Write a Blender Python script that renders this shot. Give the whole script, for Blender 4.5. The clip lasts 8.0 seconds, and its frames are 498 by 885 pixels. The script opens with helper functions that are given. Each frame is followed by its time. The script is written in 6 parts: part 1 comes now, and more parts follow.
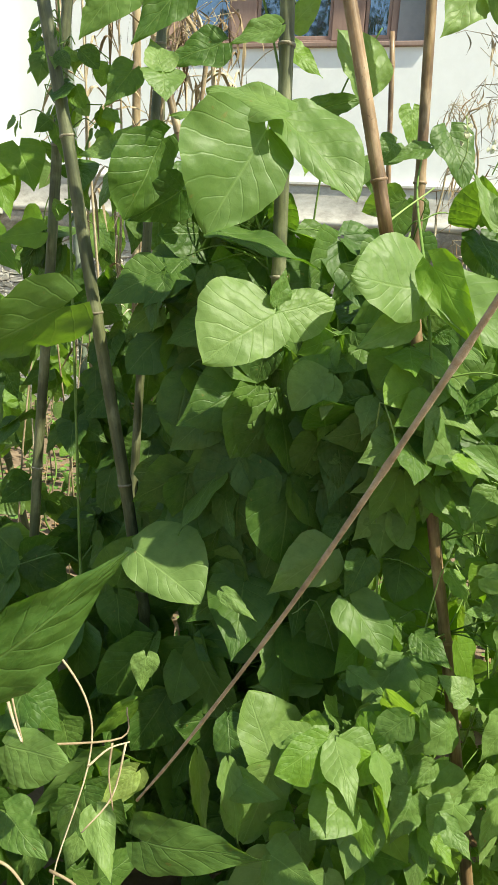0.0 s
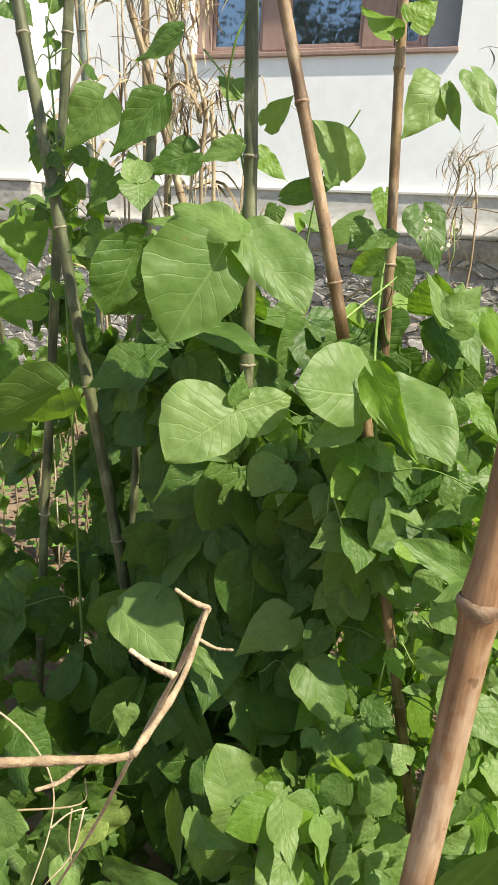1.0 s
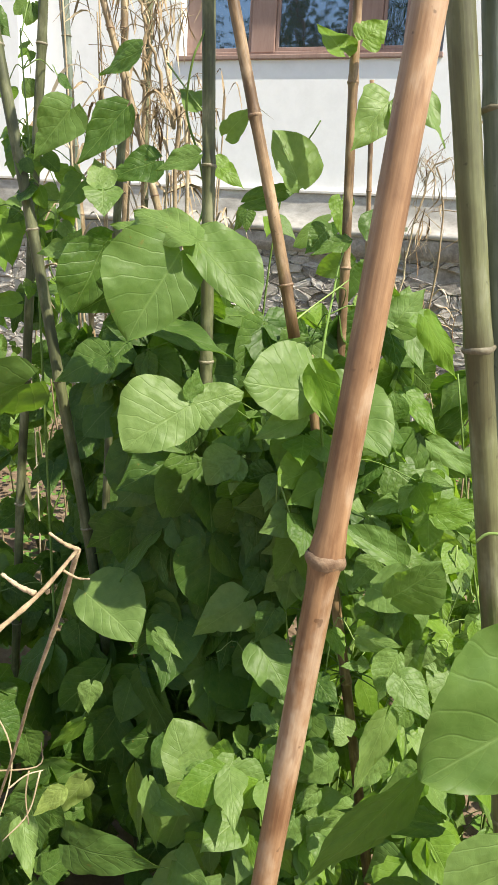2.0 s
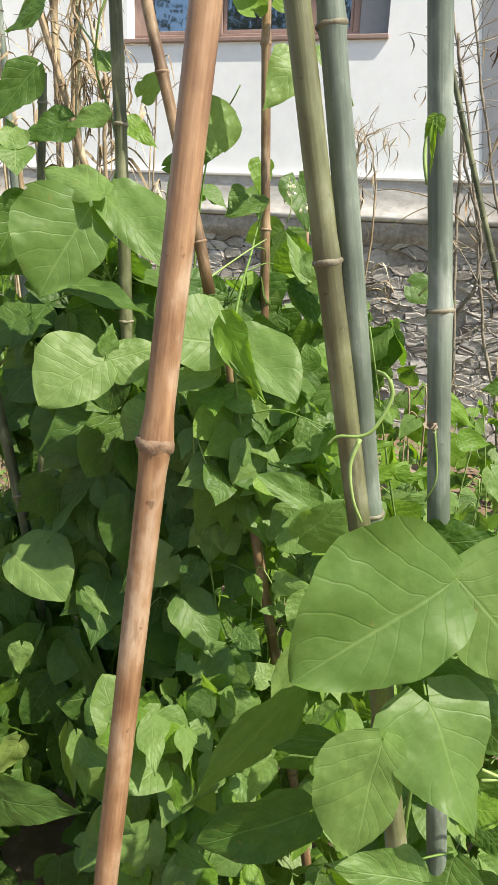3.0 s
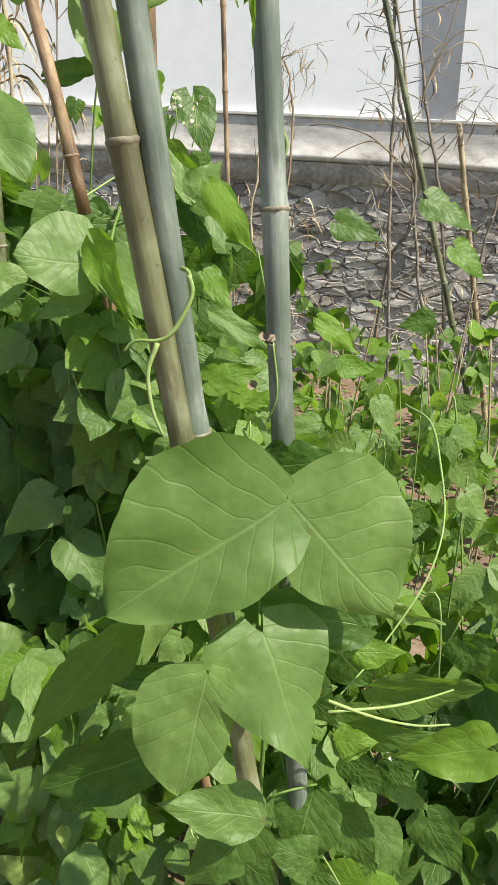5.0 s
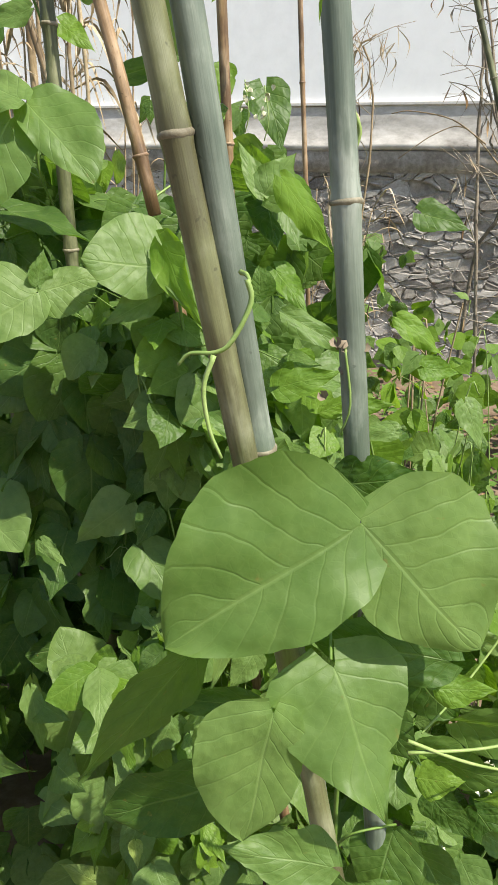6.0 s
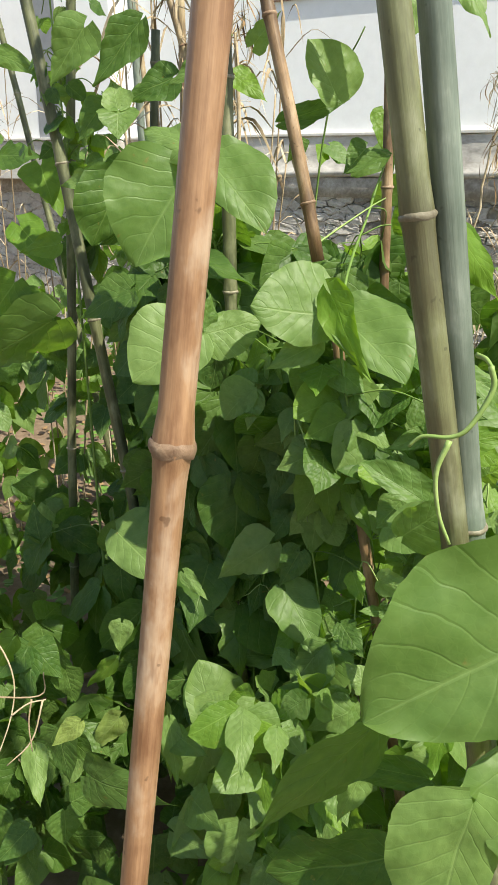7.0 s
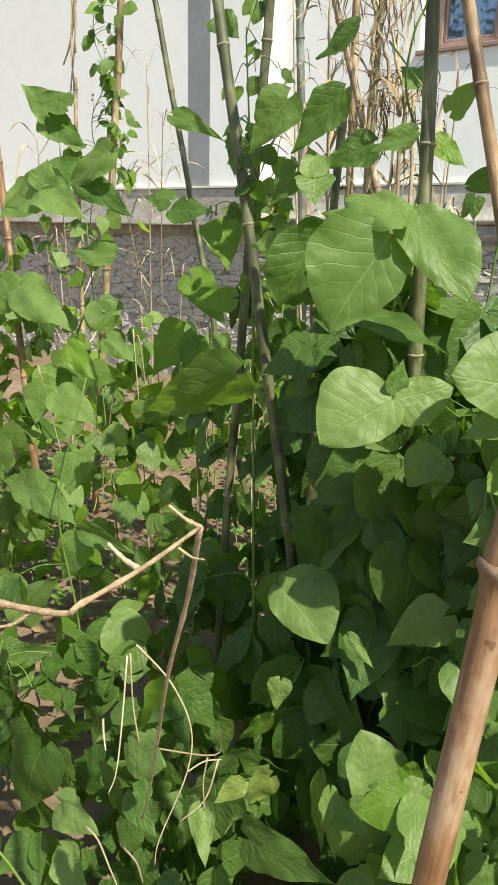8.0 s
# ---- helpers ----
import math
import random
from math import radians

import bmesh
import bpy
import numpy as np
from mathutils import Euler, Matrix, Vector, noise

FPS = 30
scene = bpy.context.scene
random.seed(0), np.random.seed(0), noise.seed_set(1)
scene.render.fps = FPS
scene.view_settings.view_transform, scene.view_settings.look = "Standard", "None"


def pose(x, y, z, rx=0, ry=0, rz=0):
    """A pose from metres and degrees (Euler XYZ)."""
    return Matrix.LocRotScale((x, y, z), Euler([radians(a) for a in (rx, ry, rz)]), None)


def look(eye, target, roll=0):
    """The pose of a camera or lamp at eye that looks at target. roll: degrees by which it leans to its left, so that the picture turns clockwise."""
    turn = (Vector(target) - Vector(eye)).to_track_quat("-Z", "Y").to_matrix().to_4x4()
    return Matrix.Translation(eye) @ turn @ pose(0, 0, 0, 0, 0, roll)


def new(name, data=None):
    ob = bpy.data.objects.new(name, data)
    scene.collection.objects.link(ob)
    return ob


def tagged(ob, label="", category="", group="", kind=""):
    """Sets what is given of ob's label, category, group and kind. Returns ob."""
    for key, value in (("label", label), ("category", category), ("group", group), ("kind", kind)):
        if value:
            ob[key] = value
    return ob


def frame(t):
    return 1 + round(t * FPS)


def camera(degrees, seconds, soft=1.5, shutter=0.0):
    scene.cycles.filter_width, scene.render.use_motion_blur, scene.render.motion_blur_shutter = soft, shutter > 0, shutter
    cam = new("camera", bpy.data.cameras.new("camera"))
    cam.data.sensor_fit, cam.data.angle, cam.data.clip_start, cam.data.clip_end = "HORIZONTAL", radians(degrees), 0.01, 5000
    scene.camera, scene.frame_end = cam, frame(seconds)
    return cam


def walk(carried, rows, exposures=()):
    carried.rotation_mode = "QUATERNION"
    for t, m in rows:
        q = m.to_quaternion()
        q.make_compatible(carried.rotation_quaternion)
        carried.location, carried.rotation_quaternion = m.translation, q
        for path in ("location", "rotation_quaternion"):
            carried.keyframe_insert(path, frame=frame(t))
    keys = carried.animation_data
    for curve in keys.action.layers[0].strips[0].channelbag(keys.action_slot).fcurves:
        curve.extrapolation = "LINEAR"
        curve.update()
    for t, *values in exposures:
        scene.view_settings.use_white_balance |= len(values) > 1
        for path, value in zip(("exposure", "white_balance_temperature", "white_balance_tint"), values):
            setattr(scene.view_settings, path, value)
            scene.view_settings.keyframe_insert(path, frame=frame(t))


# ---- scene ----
cam = camera(38.5, 8.0, soft=1.0)
PATH = [
    (0, (0.257, 0.21, 1.305), (-0.251, 2.078, 0.803), 3.8),
    (0.5, (0.339, 0.183, 1.44), (-0.256, 2.014, 0.897), 3.5),
    (1, (0.385, 0.192, 1.488), (-0.238, 2.011, 0.938), 3.2),
    (1.2, (0.405, 0.154, 1.506), (-0.208, 1.978, 0.959), 3.6),
    (2.3, (0.501, 0.138, 1.494), (-0.106, 1.962, 0.938), 3.8),
    (2.5, (0.523, 0.132, 1.484), (-0.072, 1.959, 0.927), 3.6),
    (3, (0.571, 0.136, 1.45), (0.047, 1.981, 0.881), 3.1),
    (3.5, (0.63, 0.151, 1.434), (0.141, 1.999, 0.844), 2.8),
    (4, (0.638, 0.152, 1.423), (0.213, 2.003, 0.797), 3.8),
    (4.5, (0.645, 0.165, 1.419), (0.264, 2.017, 0.77), 4.2),
    (4.7, (0.659, 0.184, 1.416), (0.286, 2.033, 0.749), 4.0),
    (5.8, (0.686, 0.264, 1.39), (0.139, 2.049, 0.674), 1.3),
    (6, (0.673, 0.268, 1.407), (0.068, 2.036, 0.697), 1.0),
    (6.5, (0.63, 0.265, 1.428), (-0.112, 1.991, 0.743), 1.0),
    (7, (0.59, 0.248, 1.442), (-0.279, 1.923, 0.779), 1.0),
    (7.5, (0.547, 0.218, 1.462), (-0.464, 1.828, 0.841), 1.6),
    (8, (0.487, 0.204, 1.474), (-0.668, 1.735, 0.907), 1.4),
]
walk(cam, [(t, look(eye, target, roll)) for t, eye, target, roll in PATH], exposures=[(0.0, 1.05, 7200, -2), (0.6, 1.00, 7100, 5), (2.5, 0.98, 6950, 8), (4.5, 0.84, 6750, 8), (6.0, 0.82, 6750, 8), (7.0, 0.88, 6850, 5), (8.0, 0.82, 7050, 4)])

# ---- world, sun, exposure ----
TO_SUN = Vector((0.54, -0.15, 0.83)).normalized()
world = bpy.data.worlds.new("sky")
scene.world = world
world.use_nodes = True
wn, wl = world.node_tree.nodes, world.node_tree.links
sky = wn.new("ShaderNodeTexSky")
sky.sky_type, sky.sun_disc = "NISHITA", False
sky.sun_elevation = math.asin(TO_SUN.z)
sky.sun_rotation = math.atan2(TO_SUN.x, TO_SUN.y)
sky.air_density, sky.dust_density, sky.ozone_density = 1.0, 1.2, 1.0
wl.new(sky.outputs[0], wn["Background"].inputs[0])
wn["Background"].inputs[1].default_value = 0.125
sun = new("sun", bpy.data.lights.new("sun", "SUN"))
sun.data.energy, sun.data.angle, sun.data.color = 5.0, radians(0.53), (1.0, 0.95, 0.86)
sun.matrix_world = look(TO_SUN * 30, (0, 0, 0))

# ---- materials ----
def material(name, rough=0.6, spec=0.4):
    m = bpy.data.materials.new(name)
    m.use_nodes = True
    b = m.node_tree.nodes["Principled BSDF"]
    b.inputs["Roughness"].default_value = rough
    b.inputs["Specular IOR Level"].default_value = spec
    return m, m.node_tree.nodes, m.node_tree.links, b


def node(nodes, kind, **values):
    n = nodes.new("ShaderNode" + kind)
    for key, value in values.items():
        if key in n.inputs:
            n.inputs[key].default_value = value
        else:
            setattr(n, key, value)
    return n


def ramp(nodes, *stops):
    r = nodes.new("ShaderNodeValToRGB")
    while len(r.color_ramp.elements) < len(stops):
        r.color_ramp.elements.new(0.5)
    for e, (p, c) in zip(r.color_ramp.elements, stops):
        e.position, e.color = p, (*c, 1)
    return r


def math_node(nodes, links, op, a, b=None, c=None):
    n = nodes.new("ShaderNodeMath")
    n.operation = op
    for i, v in enumerate((a, b, c)):
        if v is None:
            continue
        if isinstance(v, (int, float)):
            n.inputs[i].default_value = v
        else:
            links.new(v, n.inputs[i])
    return n.outputs[0]


def mixed(nodes, links, fac, a, b, kind="MIX"):
    n = nodes.new("ShaderNodeMix")
    n.data_type, n.blend_type = "RGBA", kind
    for i, v in ((0, fac), (6, a), (7, b)):
        if isinstance(v, (int, float)):
            n.inputs[i].default_value = v
        elif isinstance(v, tuple):
            n.inputs[i].default_value = (*v, 1)
        else:
            links.new(v, n.inputs[i])
    return n.outputs[2]


def grainy(name, dark, mid, light, scale, fine, rough=0.8, bump=0.3, spec=0.3, spread=0.12, stretch=(1, 1, 1), object_space=True, metal=0.0):
    """A surface with stains at one scale, grain at another, relief, and a small shift from object to object."""
    m, n, l, b = material(name, rough, spec)
    b.inputs["Metallic"].default_value = metal
    tc = node(n, "TexCoord")
    mp = node(n, "Mapping", Scale=stretch)
    l.new(tc.outputs["Object" if object_space else "Generated"], mp.inputs[0])
    big = node(n, "TexNoise", Scale=scale, Detail=5.0, Roughness=0.6)
    small = node(n, "TexNoise", Scale=fine, Detail=6.0, Roughness=0.7)
    l.new(mp.outputs[0], big.inputs["Vector"]), l.new(mp.outputs[0], small.inputs["Vector"])
    both = math_node(n, l, "MULTIPLY_ADD", small.outputs[0], 0.5, math_node(n, l, "MULTIPLY", big.outputs[0], 0.5))
    info = node(n, "ObjectInfo")
    shift = math_node(n, l, "MULTIPLY_ADD", info.outputs["Random"], spread, math_node(n, l, "SUBTRACT", both, spread / 2))
    r = ramp(n, (0.30, dark), (0.5, mid), (0.70, light))
    l.new(shift, r.inputs[0]), l.new(r.outputs[0], b.inputs["Base Color"])
    bp = node(n, "Bump", Strength=bump, Distance=0.01)
    l.new(both, bp.inputs["Height"]), l.new(bp.outputs[0], b.inputs["Normal"])
    return m


def culm(name, dark, mid, light, pale, rough=0.42):
    """Bamboo skin: long streaks, slow changes of tone along the pole, a pale waxy bloom, dark specks."""
    m, n, l, b = material(name, rough, 0.45)
    tc = node(n, "TexCoord")
    info = node(n, "ObjectInfo")
    off = node(n, "VectorMath", operation="ADD")
    rnd = node(n, "CombineXYZ")
    l.new(math_node(n, l, "MULTIPLY", info.outputs["Random"], 23.0), rnd.inputs[2])
    l.new(tc.outputs["Object"], off.inputs[0]), l.new(rnd.outputs[0], off.inputs[1])

    def field(stretch, scale, detail):
        mp = node(n, "Mapping", Scale=stretch)
        t = node(n, "TexNoise", Scale=scale, Detail=detail, Roughness=0.65)
        l.new(off.outputs[0], mp.inputs[0]), l.new(mp.outputs[0], t.inputs["Vector"])
        return t.outputs[0]

    slow = field((2.0, 2.0, 6.0), 1.0, 1.5)
    streak = field((1, 1, 0.03), 260.0, 4.0)
    mottle = field((1, 1, 0.4), 60.0, 4.0)
    mix = math_node(n, l, "ADD", math_node(n, l, "MULTIPLY_ADD", slow, 1.6, -0.50), math_node(n, l, "MULTIPLY_ADD", streak, 0.6, math_node(n, l, "MULTIPLY_ADD", mottle, 0.65, -0.62)))
    r = ramp(n, (0.12, dark), (0.42, mid), (0.72, light))
    l.new(mix, r.inputs[0])
    bloom = ramp(n, (0.52, (0, 0, 0)), (0.70, (1, 1, 1)))
    l.new(field((1, 1, 0.5), 24.0, 5.0), bloom.inputs[0])
    colour = mixed(n, l, math_node(n, l, "MULTIPLY", bloom.outputs[0], 0.45), r.outputs[0], pale)
    speck = ramp(n, (0.70, (0, 0, 0)), (0.74, (1, 1, 1)))
    l.new(field((1, 1, 1), 90.0, 2.0), speck.inputs[0])
    colour = mixed(n, l, math_node(n, l, "MULTIPLY", speck.outputs[0], 0.6), colour, tuple(0.5 * c for c in dark))
    smudge = ramp(n, (0.54, (0, 0, 0)), (0.66, (1, 1, 1)))
    l.new(field((1, 1, 0.22), 75.0, 3.0), smudge.inputs[0])
    colour = mixed(n, l, math_node(n, l, "MULTIPLY", smudge.outputs[0], 0.6), colour, dark)
    l.new(colour, b.inputs["Base Color"])
    bp = node(n, "Bump", Strength=0.25, Distance=0.002)
    l.new(streak, bp.inputs["Height"]), l.new(bp.outputs[0], b.inputs["Normal"])
    l.new(math_node(n, l, "MULTIPLY_ADD", mottle, 0.35, rough - 0.15), b.inputs["Roughness"])
    return m


def leaf_material(name, shade, tip, vein, gloss=0.5, through_light=0.42, puckered=0.26):
    """Bean leaf: midrib and side veins from the leaf's own coordinates, puckered blade, light passing through."""
    m, n, l, b = material(name, gloss, 0.32)
    uv = node(n, "UVMap")
    sep = node(n, "SeparateXYZ")
    l.new(uv.outputs[0], sep.inputs[0])
    across = math_node(n, l, "ABSOLUTE", math_node(n, l, "MULTIPLY_ADD", sep.outputs[0], 2.0, -1.0))
    along = sep.outputs[1]
    tc = node(n, "TexCoord")
    info = node(n, "ObjectInfo")
    wav = node(n, "TexNoise", Scale=3.5, Detail=2.0)
    off = node(n, "VectorMath", operation="ADD")
    l.new(tc.outputs["Object"], off.inputs[0])
    rnd = node(n, "CombineXYZ")
    l.new(math_node(n, l, "MULTIPLY", info.outputs["Random"], 37.0), rnd.inputs[0])
    l.new(rnd.outputs[0], off.inputs[1])
    l.new(off.outputs[0], wav.inputs["Vector"])
    bend = math_node(n, l, "MULTIPLY_ADD", wav.outputs[0], 0.10, -0.05)
    # side veins climb from the midrib towards the margin
    climb = math_node(n, l, "MULTIPLY", math_node(n, l, "POWER", across, 0.85), 0.34)
    course = math_node(n, l, "ADD", math_node(n, l, "SUBTRACT", along, climb), bend)
    saw = math_node(n, l, "FRACT", math_node(n, l, "MULTIPLY_ADD", course, 6.6, 10.35))
    dist = math_node(n, l, "ABSOLUTE", math_node(n, l, "SUBTRACT", saw, 0.5))
    side = math_node(n, l, "SUBTRACT", 1.0, math_node(n, l, "MULTIPLY", dist, 15.0))
    side = math_node(n, l, "MAXIMUM", side, 0.0)
    mid = math_node(n, l, "MAXIMUM", math_node(n, l, "SUBTRACT", 1.0, math_node(n, l, "MULTIPLY", across, 24.0)), 0.0)
    veins = math_node(n, l, "MAXIMUM", mid, math_node(n, l, "MULTIPLY", side, 0.50))
    net = node(n, "TexVoronoi", Scale=17.0, feature="DISTANCE_TO_EDGE")
    l.new(off.outputs[0], net.inputs["Vector"])
    netline = math_node(n, l, "MAXIMUM", math_node(n, l, "SUBTRACT", 1.0, math_node(n, l, "MULTIPLY", net.outputs[0], 11.0)), 0.0)
    blot = node(n, "TexNoise", Scale=5.0, Detail=4.0, Roughness=0.65)
    l.new(off.outputs[0], blot.inputs["Vector"])
    tone = math_node(n, l, "MULTIPLY_ADD", info.outputs["Random"], 0.55, math_node(n, l, "MULTIPLY_ADD", blot.outputs[0], 1.0, -0.28))
    r = ramp(n, (0.12, shade), (0.9, tip))
    l.new(tone, r.inputs[0])
    colour = mixed(n, l, math_node(n, l, "MULTIPLY", math_node(n, l, "MAXIMUM", mid, math_node(n, l, "MULTIPLY", side, 0.25)), 0.32), r.outputs[0], vein)
    colour = mixed(n, l, math_node(n, l, "MULTIPLY", netline, 0.035), colour, vein)
    # small brown blemishes
    spot = node(n, "TexNoise", Scale=9.0, Detail=3.0)
    l.new(off.outputs[0], spot.inputs["Vector"])
    sr = ramp(n, (0.70, (0, 0, 0)), (0.76, (1, 1, 1)))
    l.new(spot.outputs[0], sr.inputs[0])
    colour = mixed(n, l, math_node(n, l, "MULTIPLY", sr.outputs[0], 0.5), colour, (0.22, 0.17, 0.05))
    l.new(colour, b.inputs["Base Color"])
    hump = node(n, "TexNoise", Scale=7.0, Detail=1.2)
    l.new(off.outputs[0], hump.inputs["Vector"])
    pillow = math_node(n, l, "MULTIPLY", math_node(n, l, "POWER", dist, 0.6), math_node(n, l, "MULTIPLY_ADD", hump.outputs[0], 0.55, 0.05))
    # fine crimping along the midrib, veins sunk into the blade
    crimp = node(n, "TexNoise", Scale=24.0, Detail=2.0)
    l.new(off.outputs[0], crimp.inputs["Vector"])
    creased = math_node(n, l, "MULTIPLY", crimp.outputs[0], math_node(n, l, "MULTIPLY_ADD", math_node(n, l, "MAXIMUM", math_node(n, l, "SUBTRACT", 1.0, math_node(n, l, "MULTIPLY", across, 2.4)), 0.0), 0.20, 0.07))
    swell = math_node(n, l, "ADD", math_node(n, l, "MULTIPLY_ADD", hump.outputs[0], 1.1, pillow), creased)
    height = math_node(n, l, "SUBTRACT", swell, math_node(n, l, "MULTIPLY_ADD", veins, 0.46, math_node(n, l, "MULTIPLY", netline, 0.02)))
    bp = node(n, "Bump", Strength=puckered, Distance=0.006)
    l.new(height, bp.inputs["Height"]), l.new(bp.outputs[0], b.inputs["Normal"])
    tr = node(n, "BsdfTranslucent")
    warm = mixed(n, l, 1.0, colour, (2.0, 2.1, 0.62), "MULTIPLY")
    l.new(warm, tr.inputs[0]), l.new(bp.outputs[0], tr.inputs["Normal"])
    mix = node(n, "MixShader", Fac=through_light)
    l.new(b.outputs[0], mix.inputs[1]), l.new(tr.outputs[0], mix.inputs[2])
    l.new(mix.outputs[0], n["Material Output"].inputs[0])
    return m


M = {
    # leaf and leaf_pale: shaded and sunlit tone of one blade, light in the colour
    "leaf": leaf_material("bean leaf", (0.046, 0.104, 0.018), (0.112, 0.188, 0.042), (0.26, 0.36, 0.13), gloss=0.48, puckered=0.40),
    "leaf_pale": leaf_material("pale sunlit bean leaf", (0.096, 0.172, 0.038), (0.178, 0.264, 0.080), (0.27, 0.37, 0.14), gloss=0.48, puckered=0.28),
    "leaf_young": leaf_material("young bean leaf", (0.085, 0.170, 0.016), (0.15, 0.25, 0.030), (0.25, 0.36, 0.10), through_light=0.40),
    "leaf_yellow": leaf_material("yellowing bean leaf", (0.16, 0.23, 0.05), (0.29, 0.36, 0.11), (0.36, 0.42, 0.18)),
    "stem": grainy("green vine stem", (0.07, 0.13, 0.02), (0.12, 0.20, 0.04), (0.20, 0.28, 0.08), 12, 60, 0.55, 0.2),
    "tendril": grainy("pale green tendril", (0.13, 0.21, 0.05), (0.21, 0.30, 0.085), (0.30, 0.38, 0.14), 20, 90, 0.5, 0.1),
    "cane_tan": culm("dry tan bamboo", (0.16, 0.078, 0.038), (0.32, 0.188, 0.10), (0.45, 0.295, 0.175), (0.55, 0.48, 0.375)),
    "cane_rust": culm("rusty brown bamboo", (0.11, 0.064, 0.031), (0.265, 0.172, 0.090), (0.40, 0.285, 0.17), (0.46, 0.37, 0.26)),
    "cane_straw": culm("straw coloured bamboo", (0.15, 0.10, 0.05), (0.33, 0.25, 0.14), (0.50, 0.41, 0.26), (0.58, 0.50, 0.36), 0.5),
    "cane_green": culm("fresh green bamboo", (0.082, 0.078, 0.038), (0.142, 0.150, 0.070), (0.215, 0.225, 0.125), (0.31, 0.315, 0.225), 0.36),
    "cane_grey": culm("grey green bamboo", (0.085, 0.108, 0.080), (0.155, 0.185, 0.145), (0.235, 0.265, 0.22), (0.36, 0.385, 0.335), 0.45),
    "cane_old": culm("weathered bamboo", (0.052, 0.058, 0.026), (0.112, 0.122, 0.054), (0.19, 0.195, 0.10), (0.30, 0.295, 0.19), 0.5),
    "ring": grainy("brown bamboo node", (0.12, 0.070, 0.042), (0.22, 0.145, 0.09), (0.36, 0.27, 0.18), 30, 120, 0.6, 0.2),
    "dry": grainy("dry straw", (0.20, 0.145, 0.085), (0.34, 0.265, 0.165), (0.52, 0.44, 0.31), 20, 90, 0.75, 0.3, 0.2, 0.3),
    "twig": grainy("dead twig bark", (0.20, 0.14, 0.085), (0.38, 0.285, 0.18), (0.54, 0.42, 0.29), 30, 120, 0.8, 0.5, 0.2, 0.2),
    "soil": grainy("dry garden soil", (0.075, 0.053, 0.034), (0.15, 0.108, 0.073), (0.26, 0.198, 0.145), 1.6, 22, 0.95, 0.9, 0.1),
    "litter": grainy("dry leaf litter", (0.12, 0.07, 0.035), (0.25, 0.16, 0.08), (0.42, 0.31, 0.18), 14, 60, 0.85, 0.4, 0.2, 0.5),
    "plaster": grainy("white lime wash", (0.74, 0.745, 0.745), (0.81, 0.815, 0.815), (0.86, 0.865, 0.865), 0.7, 9, 0.9, 0.12, 0.2, 0.0),
    "plaster_grey": grainy("grey painted plaster", (0.20, 0.21, 0.225), (0.25, 0.26, 0.275), (0.30, 0.31, 0.325), 1.2, 14, 0.85, 0.12, 0.2, 0.0),
    "plinth": grainy("stained cement plaster", (0.19, 0.175, 0.155), (0.46, 0.435, 0.40), (0.70, 0.68, 0.65), 1.4, 9, 0.92, 0.35, 0.2, 0.0, (1, 1, 2.0)),
    "cement": grainy("dark weathered cement", (0.12, 0.105, 0.09), (0.25, 0.225, 0.195), (0.45, 0.42, 0.38), 4.5, 30, 0.95, 1.0, 0.15, 0.1),
    "edge": grainy("worn cement edge", (0.46, 0.435, 0.40), (0.57, 0.545, 0.51), (0.66, 0.64, 0.61), 4, 30, 0.85, 0.2),
    "stone": grainy("rubble stone", (0.15, 0.132, 0.113), (0.31, 0.283, 0.25), (0.47, 0.437, 0.395), 9, 55, 0.93, 1.0, 0.15, 0.34),
    "grey_twig": grainy("weathered dry twig", (0.15, 0.125, 0.095), (0.27, 0.23, 0.175), (0.42, 0.37, 0.30), 14, 80, 0.85, 0.4, 0.2, 0.3),
    "frame": grainy("brown painted wood", (0.22, 0.14, 0.11), (0.30, 0.205, 0.17), (0.38, 0.275, 0.235), 3, 26, 0.6, 0.15, 0.35, 0.05, (1, 1, 0.2)),
    "roof": grainy("roof sheet", (0.14, 0.13, 0.12), (0.2, 0.19, 0.18), (0.27, 0.25, 0.24), 2, 20, 0.7, 0.2),
    "bark": grainy("tree bark", (0.06, 0.045, 0.03), (0.11, 0.085, 0.06), (0.18, 0.14, 0.1), 4, 26, 0.9, 0.8, 0.1, 0.1),
    "flower": grainy("cream bean flower", (0.50, 0.50, 0.33), (0.60, 0.60, 0.42), (0.7, 0.7, 0.54), 30, 90, 0.6, 0.1),
    "ring_green": grainy("green bamboo node", (0.10, 0.085, 0.055), (0.19, 0.17, 0.115), (0.30, 0.275, 0.21), 30, 120, 0.6, 0.2),
    "tree_leaf": grainy("dark tree leaf", (0.02, 0.05, 0.012), (0.04, 0.085, 0.02), (0.07, 0.13, 0.03), 3, 20, 0.5, 0.1),
    "weed": grainy("low green weeds", (0.05, 0.11, 0.018), (0.09, 0.18, 0.03), (0.15, 0.26, 0.05), 3, 30, 0.6, 0.1),
    "petal": grainy("withered flower", (0.12, 0.09, 0.06), (0.2, 0.16, 0.11), (0.3, 0.25, 0.18), 30, 90, 0.8, 0.2),
}
g, gn, gl, gb = material("reflecting window glass", 0.03, 0.8)
gb.inputs["Base Color"].default_value, gb.inputs["Metallic"].default_value = (0.30, 0.36, 0.42, 1), 0.9
wobble = node(gn, "TexNoise", Scale=2.2, Detail=2.0)
gbump = node(gn, "Bump", Strength=0.04, Distance=0.02)
gl.new(wobble.outputs[0], gbump.inputs["Height"]), gl.new(gbump.outputs[0], gb.inputs["Normal"])
M["glass"] = g

